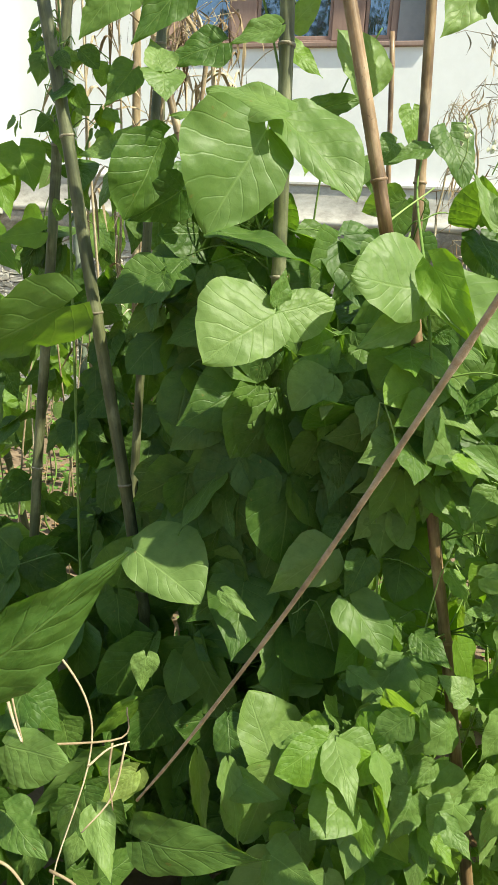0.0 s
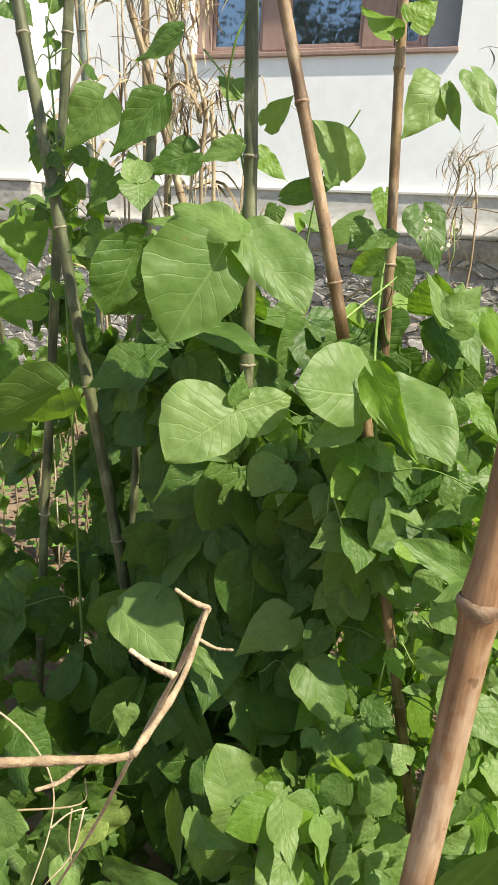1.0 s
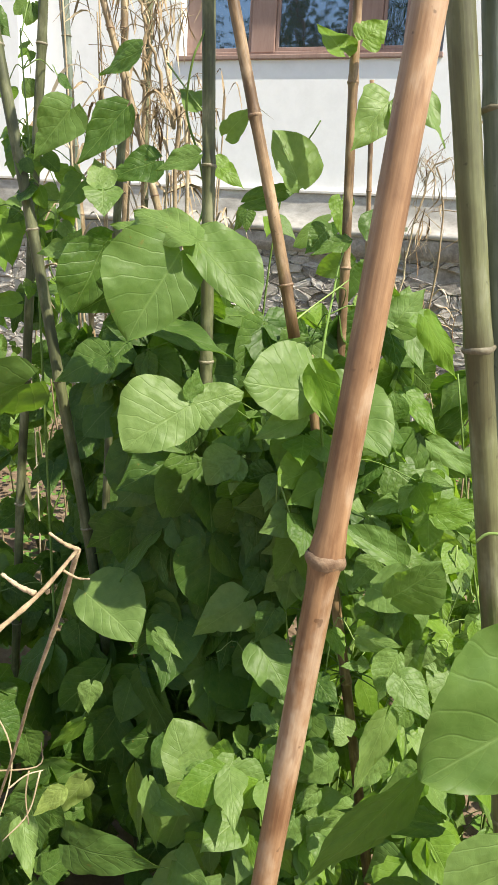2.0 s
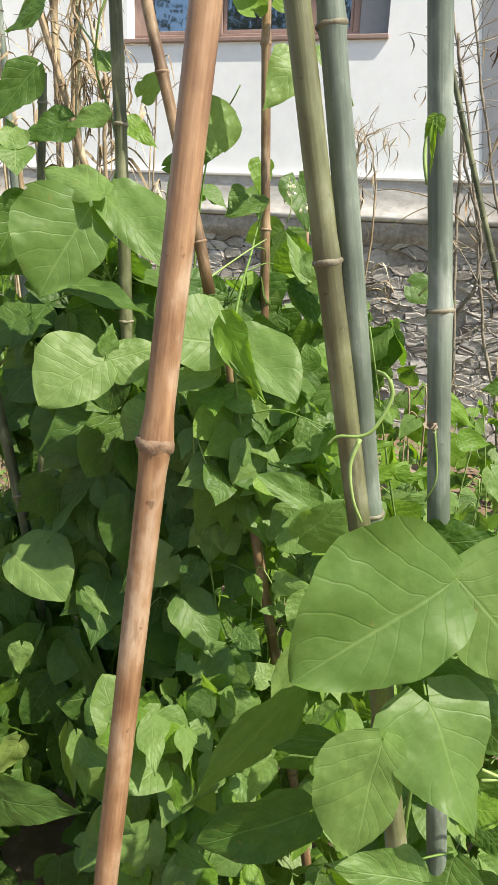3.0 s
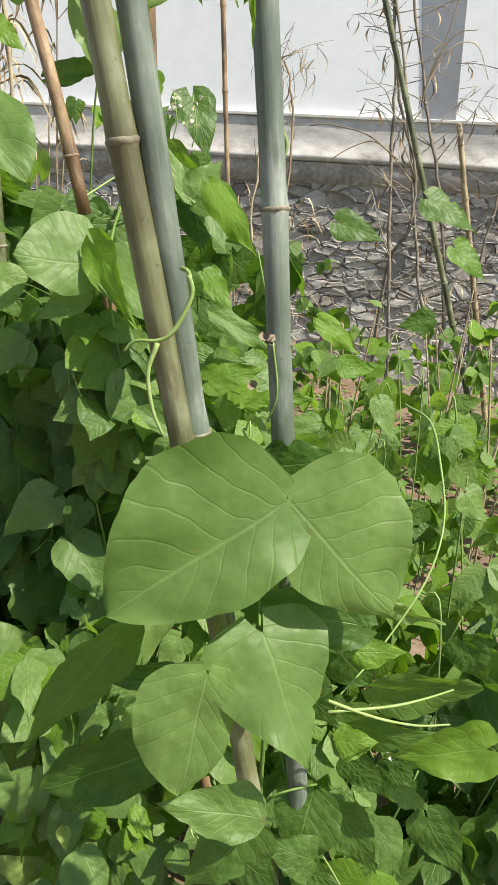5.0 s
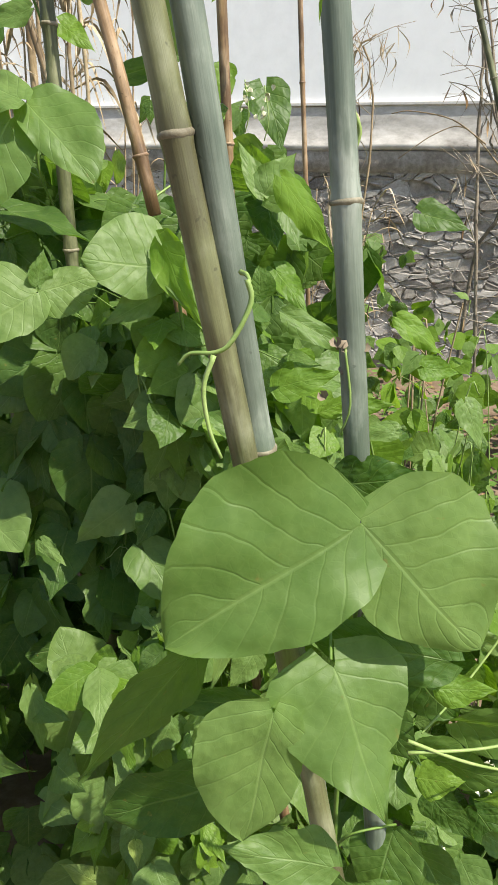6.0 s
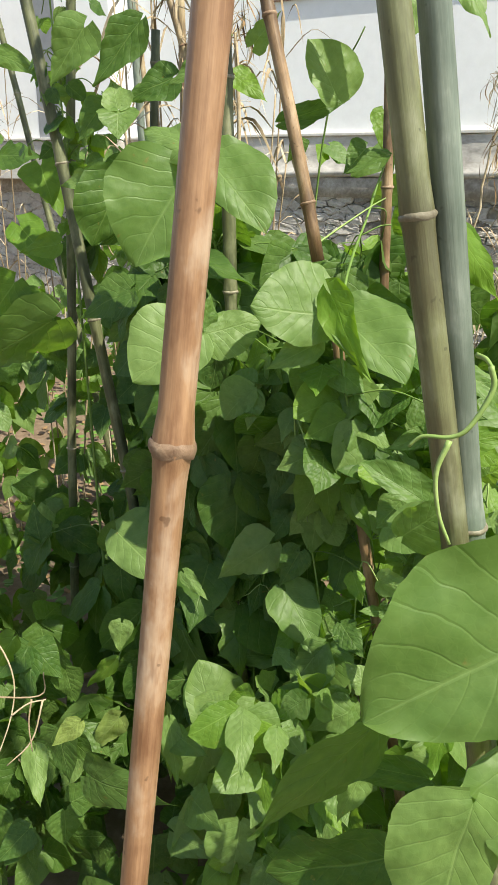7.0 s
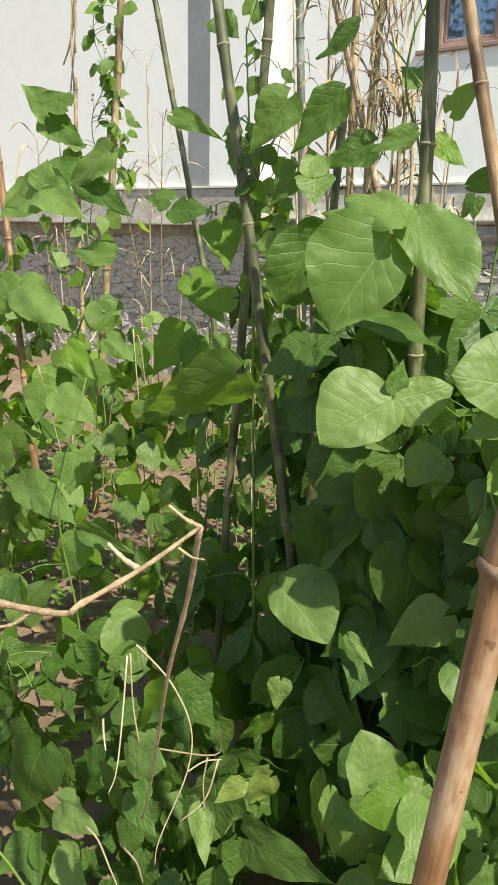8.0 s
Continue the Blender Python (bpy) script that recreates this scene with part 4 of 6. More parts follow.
bean_low.leaves((
    ("chewed", (0.176, 1.160, 0.725), (0.235, 1.125, 0.716), 0.041, 0, "leaf_pale"),
    ("ovate", (0.365, 1.250, 1.112), (0.313, 1.215, 1.088), 0.033, 0, "leaf_pale"),
    ("heart", (0.427, 1.150, 0.799), (0.396, 1.115, 0.776), 0.049, 0, "leaf"),
))
bean_low.leaves((
    ("big", (0.186, 1.020, 0.496), (0.197, 0.985, 0.410), 0.082, 0, "leaf_pale"),
    ("heart", (0.029, 1.060, 0.352), (0.130, 1.025, 0.373), 0.064, 0, "leaf_pale"),
    ("heart", (0.184, 1.020, 0.376), (0.144, 0.985, 0.338), 0.050, 0, "leaf_young"),
    ("heart", (0.192, 1.000, 0.286), (0.119, 0.965, 0.340), 0.057, 0, "leaf_yellow"),
    ("big", (0.293, 0.970, 0.414), (0.337, 0.935, 0.364), 0.073, 0, "leaf_pale"),
    ("chewed", (0.324, 1.040, 0.616), (0.366, 1.005, 0.591), 0.050, 0, "leaf_pale"),
    ("heart", (0.375, 1.020, 0.708), (0.340, 0.985, 0.680), 0.042, 0, "leaf_pale"),
    ("ovate", (0.356, 1.020, 0.469), (0.401, 0.985, 0.446), 0.031, 0, "leaf_young"),
    ("ovate", (0.250, 0.990, 0.426), (0.271, 0.955, 0.420), 0.024, 0, "leaf_yellow"),
    ("ovate", (0.024, 1.070, 0.566), (0.109, 1.035, 0.581), 0.048, 0, "leaf_pale"),
    ("heart", (0.236, 1.020, 0.454), (0.301, 0.985, 0.475), 0.042, 0, "leaf"),
    ("heart", (0.442, 0.970, 0.459), (0.479, 0.935, 0.460), 0.043, 0, "leaf_pale"),
    ("chewed", (0.027, 1.060, 0.597), (0.059, 1.030, 0.487), 0.054, 0, "leaf_pale"),
    ("heart", (0.121, 1.000, 0.289), (0.057, 0.970, 0.237), 0.067, 0, "leaf_pale"),
))
# lower sprays darkened by leaf tone to stand for shade
bean_low.fill(14, (-0.06, 1.12, 0.22), (0.24, 0.08, 0.18), (0.08, 0.12), None, SHADED)
bean_low.fill(30, (0.0, 1.32, 0.26), (0.42, 0.14, 0.36), (0.09, 0.14), lambda p: p.y > 1.24, SHADED)
# brighter leaf tones here too, for foliage in full sun
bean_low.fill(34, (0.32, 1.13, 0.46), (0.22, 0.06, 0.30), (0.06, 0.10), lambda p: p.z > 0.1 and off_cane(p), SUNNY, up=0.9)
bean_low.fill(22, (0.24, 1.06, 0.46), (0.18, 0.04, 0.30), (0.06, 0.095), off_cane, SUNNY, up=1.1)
bean_low.done()

bean_edge = Plant((0.620, 1.650, 0.0), "bushy bean plant in full sun", [(0.6, 1.6, 0.5), (0.5, 1.5, 0.9), (0.42, 1.4, 1.3)])
bean_edge.leaves((
    ("ovate", (0.362, 1.300, 1.399), (0.434, 1.380, 1.293), 0.059, 0, "leaf_young"),
    ("heart", (0.305, 1.460, 1.389), (0.370, 1.400, 1.298), 0.076, 0, "leaf_pale"),
    ("heart", (0.309, 1.460, 1.386), (0.315, 1.480, 1.438), 0.065, 0, "leaf_pale"),
    ("heart", (0.345, 1.340, 1.265), (0.412, 1.300, 1.218), 0.052, 0, "leaf_young"),
    ("ovate", (0.403, 1.200, 1.228), (0.499, 1.240, 1.171), 0.040, 0, "leaf_pale"),
    ("heart", (0.434, 1.080, 1.160), (0.507, 1.100, 1.185), 0.044, 0, "leaf_young"),
    ("ovate", (0.482, 1.100, 1.126), (0.531, 1.120, 1.150), 0.028, 20, "leaf_young"),
    ("heart", (0.581, 1.050, 1.132), (0.523, 1.040, 1.120), 0.026, 10, "leaf_pale"),
    ("ovate", (0.552, 1.220, 1.230), (0.623, 1.240, 1.183), 0.039, 0, "leaf_young"),
    ("heart", (0.594, 1.200, 1.171), (0.643, 1.220, 1.164), 0.037, 0, "leaf_young"),
    ("heart", (0.650, 1.300, 1.098), (0.682, 1.280, 1.036), 0.046, 0, "leaf_pale"),
    ("ovate", (0.513, 1.100, 1.136), (0.573, 1.120, 1.141), 0.027, 10, "leaf_young"),
))
bean_edge.leaves((
    ("heart", (0.691, 2.600, 1.383), (0.858, 2.600, 1.318), 0.125, 0, "leaf"),
    ("heart", (0.376, 3.000, 1.280), (0.553, 3.000, 1.232), 0.133, 0, "leaf"),
    ("ovate", (0.745, 2.200, 1.086), (0.648, 2.200, 1.059), 0.072, 0, "leaf"),
    ("heart", (0.756, 1.900, 1.294), (0.840, 1.900, 1.238), 0.077, 0, "leaf_young"),
    ("heart", (0.791, 1.200, 1.005), (0.830, 1.200, 0.965), 0.051, 0, "leaf_pale"),
))
bean_edge.fill(100, (0.62, 1.70, 0.55), (0.42, 0.34, 0.55), (0.05, 0.10), lambda p: p.z < 1.02)
bean_edge.fill(40, (0.55, 1.45, 0.42), (0.3, 0.2, 0.34), (0.05, 0.09), lambda p: p.z < 0.8)
bean_edge.done()

bean_shade = Plant((-0.380, 1.460, 0.0), "bean plant with dark shaded leaves on crossing poles", [(-0.42, 1.45, 0.5), (-0.44, 1.45, 1.0), (-0.46, 1.45, 1.5), (-0.5, 1.47, 1.85)])
bean_shade.leaves((
    ("heart", (-0.282, 1.310, 1.695), (-0.342, 1.280, 1.608), 0.089, 0, "leaf_pale"),
    ("ovate", (-0.189, 1.340, 1.705), (-0.267, 1.300, 1.607), 0.075, 0, "leaf"),
    ("ovate", (-0.111, 1.240, 1.770), (-0.200, 1.260, 1.739), 0.056, 0, "leaf"),
    ("heart", (-0.075, 1.400, 1.716), (-0.131, 1.420, 1.753), 0.059, 0, "leaf_pale"),
    ("heart", (-0.142, 1.360, 1.620), (-0.221, 1.320, 1.585), 0.070, 0, "leaf"),
    ("ovate", (-0.032, 1.300, 1.627), (-0.101, 1.280, 1.597), 0.046, 0, "leaf_pale"),
    ("heart", (-0.046, 1.400, 1.623), (0.015, 1.400, 1.590), 0.051, 0, "leaf_young"),
    ("ovate", (-0.212, 1.300, 1.567), (-0.244, 1.320, 1.621), 0.056, 0, "leaf_pale"),
    ("heart", (-0.212, 1.300, 1.567), (-0.189, 1.270, 1.522), 0.071, 0, "leaf_pale"),
    ("heart", (-0.281, 1.340, 1.579), (-0.316, 1.310, 1.522), 0.060, 0, "leaf"),
    ("ovate", (-0.299, 1.320, 1.458), (-0.361, 1.310, 1.448), 0.041, 0, "leaf_pale"),
    ("ovate", (-0.299, 1.320, 1.458), (-0.275, 1.330, 1.499), 0.037, 0, "leaf_pale"),
))
bean_shade.leaves((
    ("heart", (-0.625, 1.550, 1.491), (-0.576, 1.520, 1.406), 0.105, 0, "leaf_young"),
    ("heart", (-0.546, 1.500, 1.326), (-0.632, 1.460, 1.309), 0.064, 0, "leaf_young"),
    ("heart", (-0.223, 1.340, 1.479), (-0.298, 1.300, 1.395), 0.073, -40, "leaf"),
    ("heart", (-0.181, 1.320, 1.401), (-0.251, 1.280, 1.345), 0.085, -40, "leaf"),
    ("heart", (-0.115, 1.300, 1.504), (-0.200, 1.300, 1.517), 0.054, 20, "leaf_pale"),
    ("heart", (-0.680, 1.600, 1.935), (-0.624, 1.600, 1.890), 0.073, 0, "leaf"),
    ("heart", (-0.353, 1.260, 1.210), (-0.585, 1.220, 1.070), 0.128, -35, "leaf"),
    ("big", (-0.210, 1.300, 1.468), (-0.243, 1.260, 1.346), 0.099, -30, "leaf"),
    ("heart", (-0.106, 1.300, 1.340), (0.058, 1.300, 1.319), 0.102, -40, "leaf"),
))
# dark tone again behind the poles, shade put into the leaf colour
bean_shade.fill(84, (-0.50, 1.76, 0.92), (0.36, 0.15, 0.62), (0.08, 0.13), lambda p: p.y > 1.62, SHADED)
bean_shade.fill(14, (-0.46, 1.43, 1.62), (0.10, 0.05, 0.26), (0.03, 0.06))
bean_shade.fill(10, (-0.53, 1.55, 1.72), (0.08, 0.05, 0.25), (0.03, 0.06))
bean_shade.fill(44, (-0.45, 1.50, 0.40), (0.46, 0.30, 0.4), (0.09, 0.14), lambda p: p.y > 1.2, SHADED)
bean_shade.done()

bean_left = Plant((-0.980, 1.380, 0.0), "bean plant with wide leaves striped by pole shadows", [(-0.98, 1.36, 0.4), (-1.0, 1.33, 0.75), (-0.95, 1.4, 1.1)])
bean_left.leaves((
    ("heart", (-1.419, 1.550, 1.300), (-1.492, 1.500, 1.201), 0.146, 0, "leaf_pale"),
    ("heart", (-1.413, 1.550, 1.300), (-1.150, 1.520, 1.198), 0.140, 0, "leaf_pale"),
    ("heart", (-0.808, 1.620, 1.213), (-0.873, 1.560, 1.090), 0.131, 0, "leaf_young"),
    ("ovate", (-0.804, 1.620, 1.186), (-0.668, 1.600, 1.128), 0.092, 0, "leaf_young"),
    ("heart", (-0.851, 1.700, 1.347), (-0.701, 1.660, 1.253), 0.106, 0, "leaf_young"),
    ("heart", (-1.281, 1.500, 1.007), (-1.276, 1.460, 0.900), 0.105, 0, "leaf_pale"),
    ("heart", (-1.196, 1.500, 1.003), (-1.008, 1.480, 0.945), 0.110, 0, "leaf_pale"),
    ("heart", (-1.075, 1.450, 0.842), (-1.066, 1.420, 0.736), 0.129, 0, "leaf_pale"),
    ("heart", (-1.179, 1.400, 0.731), (-1.363, 1.380, 0.729), 0.125, 0, "leaf_pale"),
    ("heart", (-1.174, 1.400, 0.732), (-0.996, 1.380, 0.688), 0.106, 0, "leaf_pale"),
    ("heart", (-0.955, 1.360, 0.652), (-1.007, 1.320, 0.524), 0.103, 0, "leaf_pale"),
    ("ovate", (-0.957, 1.360, 0.692), (-0.756, 1.360, 0.673), 0.066, 10, "leaf_pale"),
))
bean_left.leaves((
    ("heart", (-1.117, 1.280, 0.413), (-0.989, 1.300, 0.549), 0.114, 0, "leaf_pale"),
    ("heart", (-1.123, 1.280, 0.408), (-1.254, 1.300, 0.472), 0.109, 0, "leaf_pale"),
    ("heart", (-1.070, 1.220, 0.318), (-0.921, 1.240, 0.394), 0.071, 0, "leaf_pale"),
    ("heart", (-1.081, 1.220, 0.317), (-0.992, 1.180, 0.240), 0.104, 0, "leaf_pale"),
    ("chewed", (-0.368, 1.100, 0.602), (-0.458, 1.050, 0.434), 0.097, 0, "leaf_young"),
    ("heart", (-0.417, 1.120, 0.325), (-0.487, 1.090, 0.217), 0.057, 0, "leaf_pale"),
    ("heart", (-0.970, 1.150, 0.203), (-0.810, 1.120, 0.163), 0.074, 0, "leaf_pale"),
    ("ovate", (-0.224, 1.100, 0.372), (-0.241, 1.070, 0.301), 0.049, 0, "leaf_pale"),
    ("heart", (-0.295, 1.080, 0.327), (-0.315, 1.060, 0.241), 0.046, 0, "leaf_pale"),
    ("heart", (-1.634, 2.000, 1.636), (-1.406, 2.000, 1.521), 0.119, 0, "leaf"),
    ("heart", (-1.428, 1.900, 1.101), (-1.289, 1.900, 1.039), 0.090, 0, "leaf_pale"),
    ("ovate", (-1.521, 1.800, 1.082), (-1.356, 1.780, 0.987), 0.097, 0, "leaf_young"),
))
bean_left.fill(30, (-0.92, 1.50, 0.45), (0.40, 0.36, 0.5), (0.08, 0.13), lambda p: p.y > 1.15)
bean_left.done()

bean_far_left = Plant((-1.550, 2.050, 0.0), "sunlit bean plant beside bare soil", [(-1.6, 2.05, 0.5), (-1.65, 2.05, 1.0), (-1.75, 2.1, 1.5)])
bean_far_left.leaves((
    ("heart", (-1.973, 2.200, 1.937), (-2.203, 2.200, 2.031), 0.123, 0, "leaf"),
    ("ovate", (-2.068, 2.200, 1.898), (-1.855, 2.200, 1.782), 0.108, 0, "leaf"),
    ("heart", (-1.505, 2.000, 1.721), (-1.711, 1.950, 1.615), 0.131, 0, "leaf_pale"),
    ("heart", (-1.612, 1.800, 1.590), (-1.782, 1.750, 1.538), 0.158, 0, "leaf_pale"),
    ("heart", (-1.606, 1.800, 1.590), (-1.386, 1.780, 1.514), 0.141, 0, "leaf_pale"),
    ("ovate", (-1.612, 1.800, 1.594), (-1.605, 1.820, 1.694), 0.102, 0, "leaf_pale"),
    ("heart", (-1.171, 1.950, 1.562), (-1.303, 1.950, 1.587), 0.084, 0, "leaf"),
    ("ovate", (-1.166, 1.950, 1.535), (-0.988, 1.950, 1.535), 0.099, 0, "leaf"),
    ("ovate", (-0.936, 1.900, 1.492), (-0.859, 1.900, 1.483), 0.083, 0, "leaf_young"),
    ("heart", (-0.927, 1.900, 1.482), (-0.874, 1.880, 1.362), 0.097, 0, "leaf_young"),
    ("ovate", (-1.491, 2.000, 1.375), (-1.733, 1.980, 1.407), 0.115, 0, "leaf_pale"),
    ("heart", (-1.285, 2.100, 1.838), (-1.093, 2.100, 1.775), 0.074, 0, "leaf"),
))
bean_far_left.fill(58, (-1.55, 2.1, 0.65), (0.42, 0.42, 0.70), (0.09, 0.14), lambda p: p.z < 1.35)
bean_far_left.done()

bean_pole = Plant((-2.300, 2.520, 0.0), "bean vine winding up a straw-coloured pole", twine((-2.36, 2.58, 0.05), (-2.17, 2.58, 2.47), 6, 0.03))
bean_pole.leaves((
    ("heart", (-2.199, 2.200, 1.615), (-2.285, 2.066, 1.514), 0.191, 0),
    ("heart", (-2.146, 2.200, 1.648), (-1.954, 2.231, 1.513), 0.187, 20),
    ("heart", (-2.197, 2.300, 1.689), (-2.034, 2.426, 1.763), 0.155, 0),
    ("heart", (-2.278, 2.400, 1.952), (-2.452, 2.347, 2.096), 0.159, 0),
    ("heart", (-2.346, 2.400, 1.950), (-2.132, 2.408, 1.811), 0.158, 20),
))
bean_pole.fill(48, (-2.25, 2.55, 1.05), (0.30, 0.30, 0.95), (0.07, 0.12))
bean_pole.fill(26, (-2.12, 2.58, 2.15), (0.10, 0.08, 0.45), (0.05, 0.085))
bean_pole.done()

bean_behind = Plant((-0.120, 1.850, 0.0), "bean plant with one ribbed leaf in front of the white wall", [(-0.12, 1.85, 0.6), (-0.08, 1.82, 1.2), (-0.04, 1.8, 1.6), (0.05, 1.75, 1.75)])
bean_behind.leaves((
    ("big", (0.052, 1.620, 1.607), (-0.001, 1.600, 1.714), 0.101, 0),
    ("ovate", (-0.056, 1.600, 1.569), (0.052, 1.696, 1.616), 0.050, 20),
    ("heart", (0.114, 1.620, 1.523), (0.088, 1.576, 1.482), 0.066, 0),
))
bean_behind.fill(76, (-0.1, 1.98, 0.95), (0.45, 0.28, 0.72), (0.06, 0.11), lambda p: p.y > 1.66)
bean_behind.done()

bean_front = Plant((-0.120, 0.800, 0.0), "low crinkled bean plant close to the path", [(-0.35, 0.70, 0.5), (-0.46, 0.50, 0.9), (-0.28, 0.39, 1.10), (0.05, 0.365, 1.155), (0.127, 0.365, 1.172)], thick=0.0024)
bean_front.leaves((
    ("heart", (-0.562, 0.920, 0.458), (-0.634, 0.880, 0.259), 0.136, 0, "leaf"),
    ("heart", (-0.478, 0.900, 0.390), (-0.361, 0.880, 0.398), 0.079, 0, "leaf_pale"),
    ("ovate", (-0.455, 0.880, 0.316), (-0.355, 0.850, 0.288), 0.075, 0, "leaf_pale"),
    ("big", (-0.146, 0.780, 0.782), (-0.066, 0.760, 0.795), 0.059, 0, "leaf_pale"),
    ("heart", (-0.079, 0.860, 0.648), (-0.036, 0.820, 0.595), 0.043, 0, "leaf_pale"),
    ("ovate", (-0.069, 0.950, 0.639), (-0.109, 0.920, 0.595), 0.037, 0, "leaf_yellow"),
    ("heart", (-0.161, 0.800, 0.673), (-0.096, 0.770, 0.660), 0.057, 0, "leaf"),
    ("ovate", (-0.144, 0.920, 0.586), (-0.153, 0.900, 0.537), 0.033, 0, "leaf_pale"),
))
bean_front.leaves((
    ("ovate", (0.129, 0.365, 1.174), (0.179, 0.375, 1.224), 0.027, 10, "leaf"),
))
# low sprays by the path darkened through the leaf tone, as shade
bean_front.fill(8, (-0.20, 0.92, 0.36), (0.30, 0.16, 0.36), (0.06, 0.10), lambda p: p.z < 0.64, SHADED)
bean_front.fill(24, (-0.36, 1.0, 0.28), (0.30, 0.16, 0.26), (0.08, 0.12), lambda p: p.z < 0.5, SHADED)
bean_front.done()

bean_right = Plant((1.050, 1.750, 0.0), "low spreading bean plant in sun", [(1.0, 1.75, 0.4), (0.95, 1.75, 0.8)])
bean_right.fill(110, (1.05, 1.65, 0.42), (0.45, 0.5, 0.5), (0.05, 0.10), lambda p: p.z < 0.88, up=0.7)
# two dark-toned fills deepen the shade between the low leaves
bean_right.fill(60, (0.88, 1.28, 0.36), (0.32, 0.34, 0.34), (0.07, 0.12), lambda p: p.z < 0.72 and p.x > 0.74, SHADED)
bean_right.fill(44, (0.90, 1.16, 0.46), (0.24, 0.16, 0.28), (0.08, 0.12), lambda p: p.z < 0.72, SHADED, up=0.1)
# unseen sprays further right, added to cast shade on the bed
bean_right.fill(56, (1.30, 1.18, 0.95), (0.20, 0.26, 0.34), (0.08, 0.12), lambda p: p.x > 1.12, up=0.8)
bean_right.done()

bean_mid = Plant((0.550, 2.300, 0.0), "low spreading bean plant before the stone wall", [(0.5, 2.3, 0.4), (0.5, 2.25, 0.85)])
bean_mid.fill(100, (0.45, 2.35, 0.5), (0.65, 0.45, 0.5), (0.06, 0.11), lambda p: p.z < 0.95)
bean_mid.done()

bean_bed = Plant((-0.450, 2.600, 0.0), "low spreading bean plant in the middle bed", [(-0.45, 2.6, 0.4), (-0.4, 2.55, 0.9)])
bean_bed.fill(80, (-0.45, 2.6, 0.55), (0.65, 0.5, 0.6), (0.06, 0.11), lambda p: p.z < 1.1)
bean_bed.done()

bean_wall = Plant((0.350, 3.600, 0.0), "low bean plant near the stone wall", [(0.35, 3.6, 0.3), (0.3, 3.6, 0.7)])
bean_wall.fill(82, (0.35, 3.7, 0.4), (1.0, 0.8, 0.45), (0.06, 0.12), lambda p: p.z < 0.72)
bean_wall.fill(40, (-0.1, 3.4, 0.75), (0.6, 0.5, 0.5), (0.06, 0.11), lambda p: p.z < 1.15)
bean_wall.done()

bean_wall_right = Plant((1.300, 3.200, 0.0), "low bean plant near the stone wall", [(1.3, 3.2, 0.3), (1.25, 3.2, 0.8)])
bean_wall_right.fill(68, (1.5, 3.2, 0.42), (0.8, 0.9, 0.5), (0.06, 0.12), lambda p: p.z < 0.8)
bean_wall_right.fill(60, (1.0, 3.5, 0.70), (0.9, 0.6, 0.45), (0.06, 0.11), lambda p: p.z < 1.02)
bean_wall_right.done()

bean_wall_left = Plant((-2.000, 3.700, 0.0), "low bean plant near the stone wall", [(-2.0, 3.7, 0.4), (-1.95, 3.65, 0.9)])
bean_wall_left.fill(64, (-2.2, 4.1, 0.45), (1.1, 0.6, 0.5), (0.07, 0.12), lambda p: p.z < 0.9)
bean_wall_left.done()

bean_corner = Plant((-2.750, 2.350, 0.0), "bean plant on a brown pole at the bed's edge", twine((-2.65, 2.3, 0.05), (-2.72, 2.3, 1.7), 5, 0.03))
bean_corner.fill(62, (-2.65, 2.30, 0.85), (0.36, 0.34, 0.85), (0.07, 0.12))
bean_corner.done()

bean_ridge = Plant((-1.250, 2.750, 0.0), "bean plant on a grey pole", twine((-1.2, 2.6, 0.05), (-1.19, 2.6, 1.9), 5, 0.025))
bean_ridge.fill(65, (-1.2, 2.65, 0.95), (0.40, 0.34, 0.75), (0.07, 0.12))
bean_ridge.done()

bean_path = Plant((-0.950, 1.080, 0.0), "low bean plant in shade beside the path", [(-0.93, 1.06, 0.25), (-0.9, 1.05, 0.5)])
# all dark tone: the shade beside the path is coloured into these leaves
bean_path.fill(24, (-0.95, 1.05, 0.32), (0.45, 0.28, 0.36), (0.06, 0.11), lambda p: p.z < 0.6, SHADED)
bean_path.fill(24, (-0.80, 1.05, 0.30), (0.35, 0.22, 0.30), (0.08, 0.12), lambda p: p.z < 0.55, SHADED)
bean_path.fill(30, (-0.42, 1.16, 0.34), (0.24, 0.12, 0.30), (0.07, 0.12), lambda p: p.z < 0.62, SHADED)
bean_path.fill(26, (-0.62, 1.78, 0.55), (0.24, 0.20, 0.42), (0.09, 0.14), None, SHADED)
bean_path.done()

bean_bend = Plant((-1.750, 1.680, 0.0), "sunlit bean plant with large leaves beside bare soil", [(-1.75, 1.66, 0.4), (-1.72, 1.65, 0.85)])
bean_bend.fill(44, (-1.75, 1.65, 0.5), (0.35, 0.35, 0.6), (0.09, 0.14), lambda p: p.z < 0.95)
bean_bend.done()


# ---- dead twigs, dry vines, tendrils ----
def strands(name, lines, mat, label, category, group="", r=0.0016, wires=5):
    """A thing made of thin bent strands, each a part."""
    first = Vector(lines[0][0])
    ob = thing(name, first, label, category, group)
    for line in lines:
        width = r
        if isinstance(line[0], (int, float)):
            width, line = line[0], line[1:]
        bm = bmesh.new()
        pts = smooth_line([Vector(p) - first for p in line], 5)
        tube(bm, pts, [width * (1.15 - 0.55 * i / len(pts)) for i in range(len(pts))], wires)
        part("strand", bm, mat, ob)
    return ob


def twig(line, r, name="branch", knots=5, seed=1):
    rnd = random.Random(seed)
    pts = smooth_line(line, 8)
    bm = bmesh.new()
    tube(bm, pts, [r * (1.1 - 0.5 * i / len(pts)) * (1.22 if i % knots == 0 else 1) * rnd.uniform(0.93, 1.07) for i in range(len(pts))], 8)
    return bm


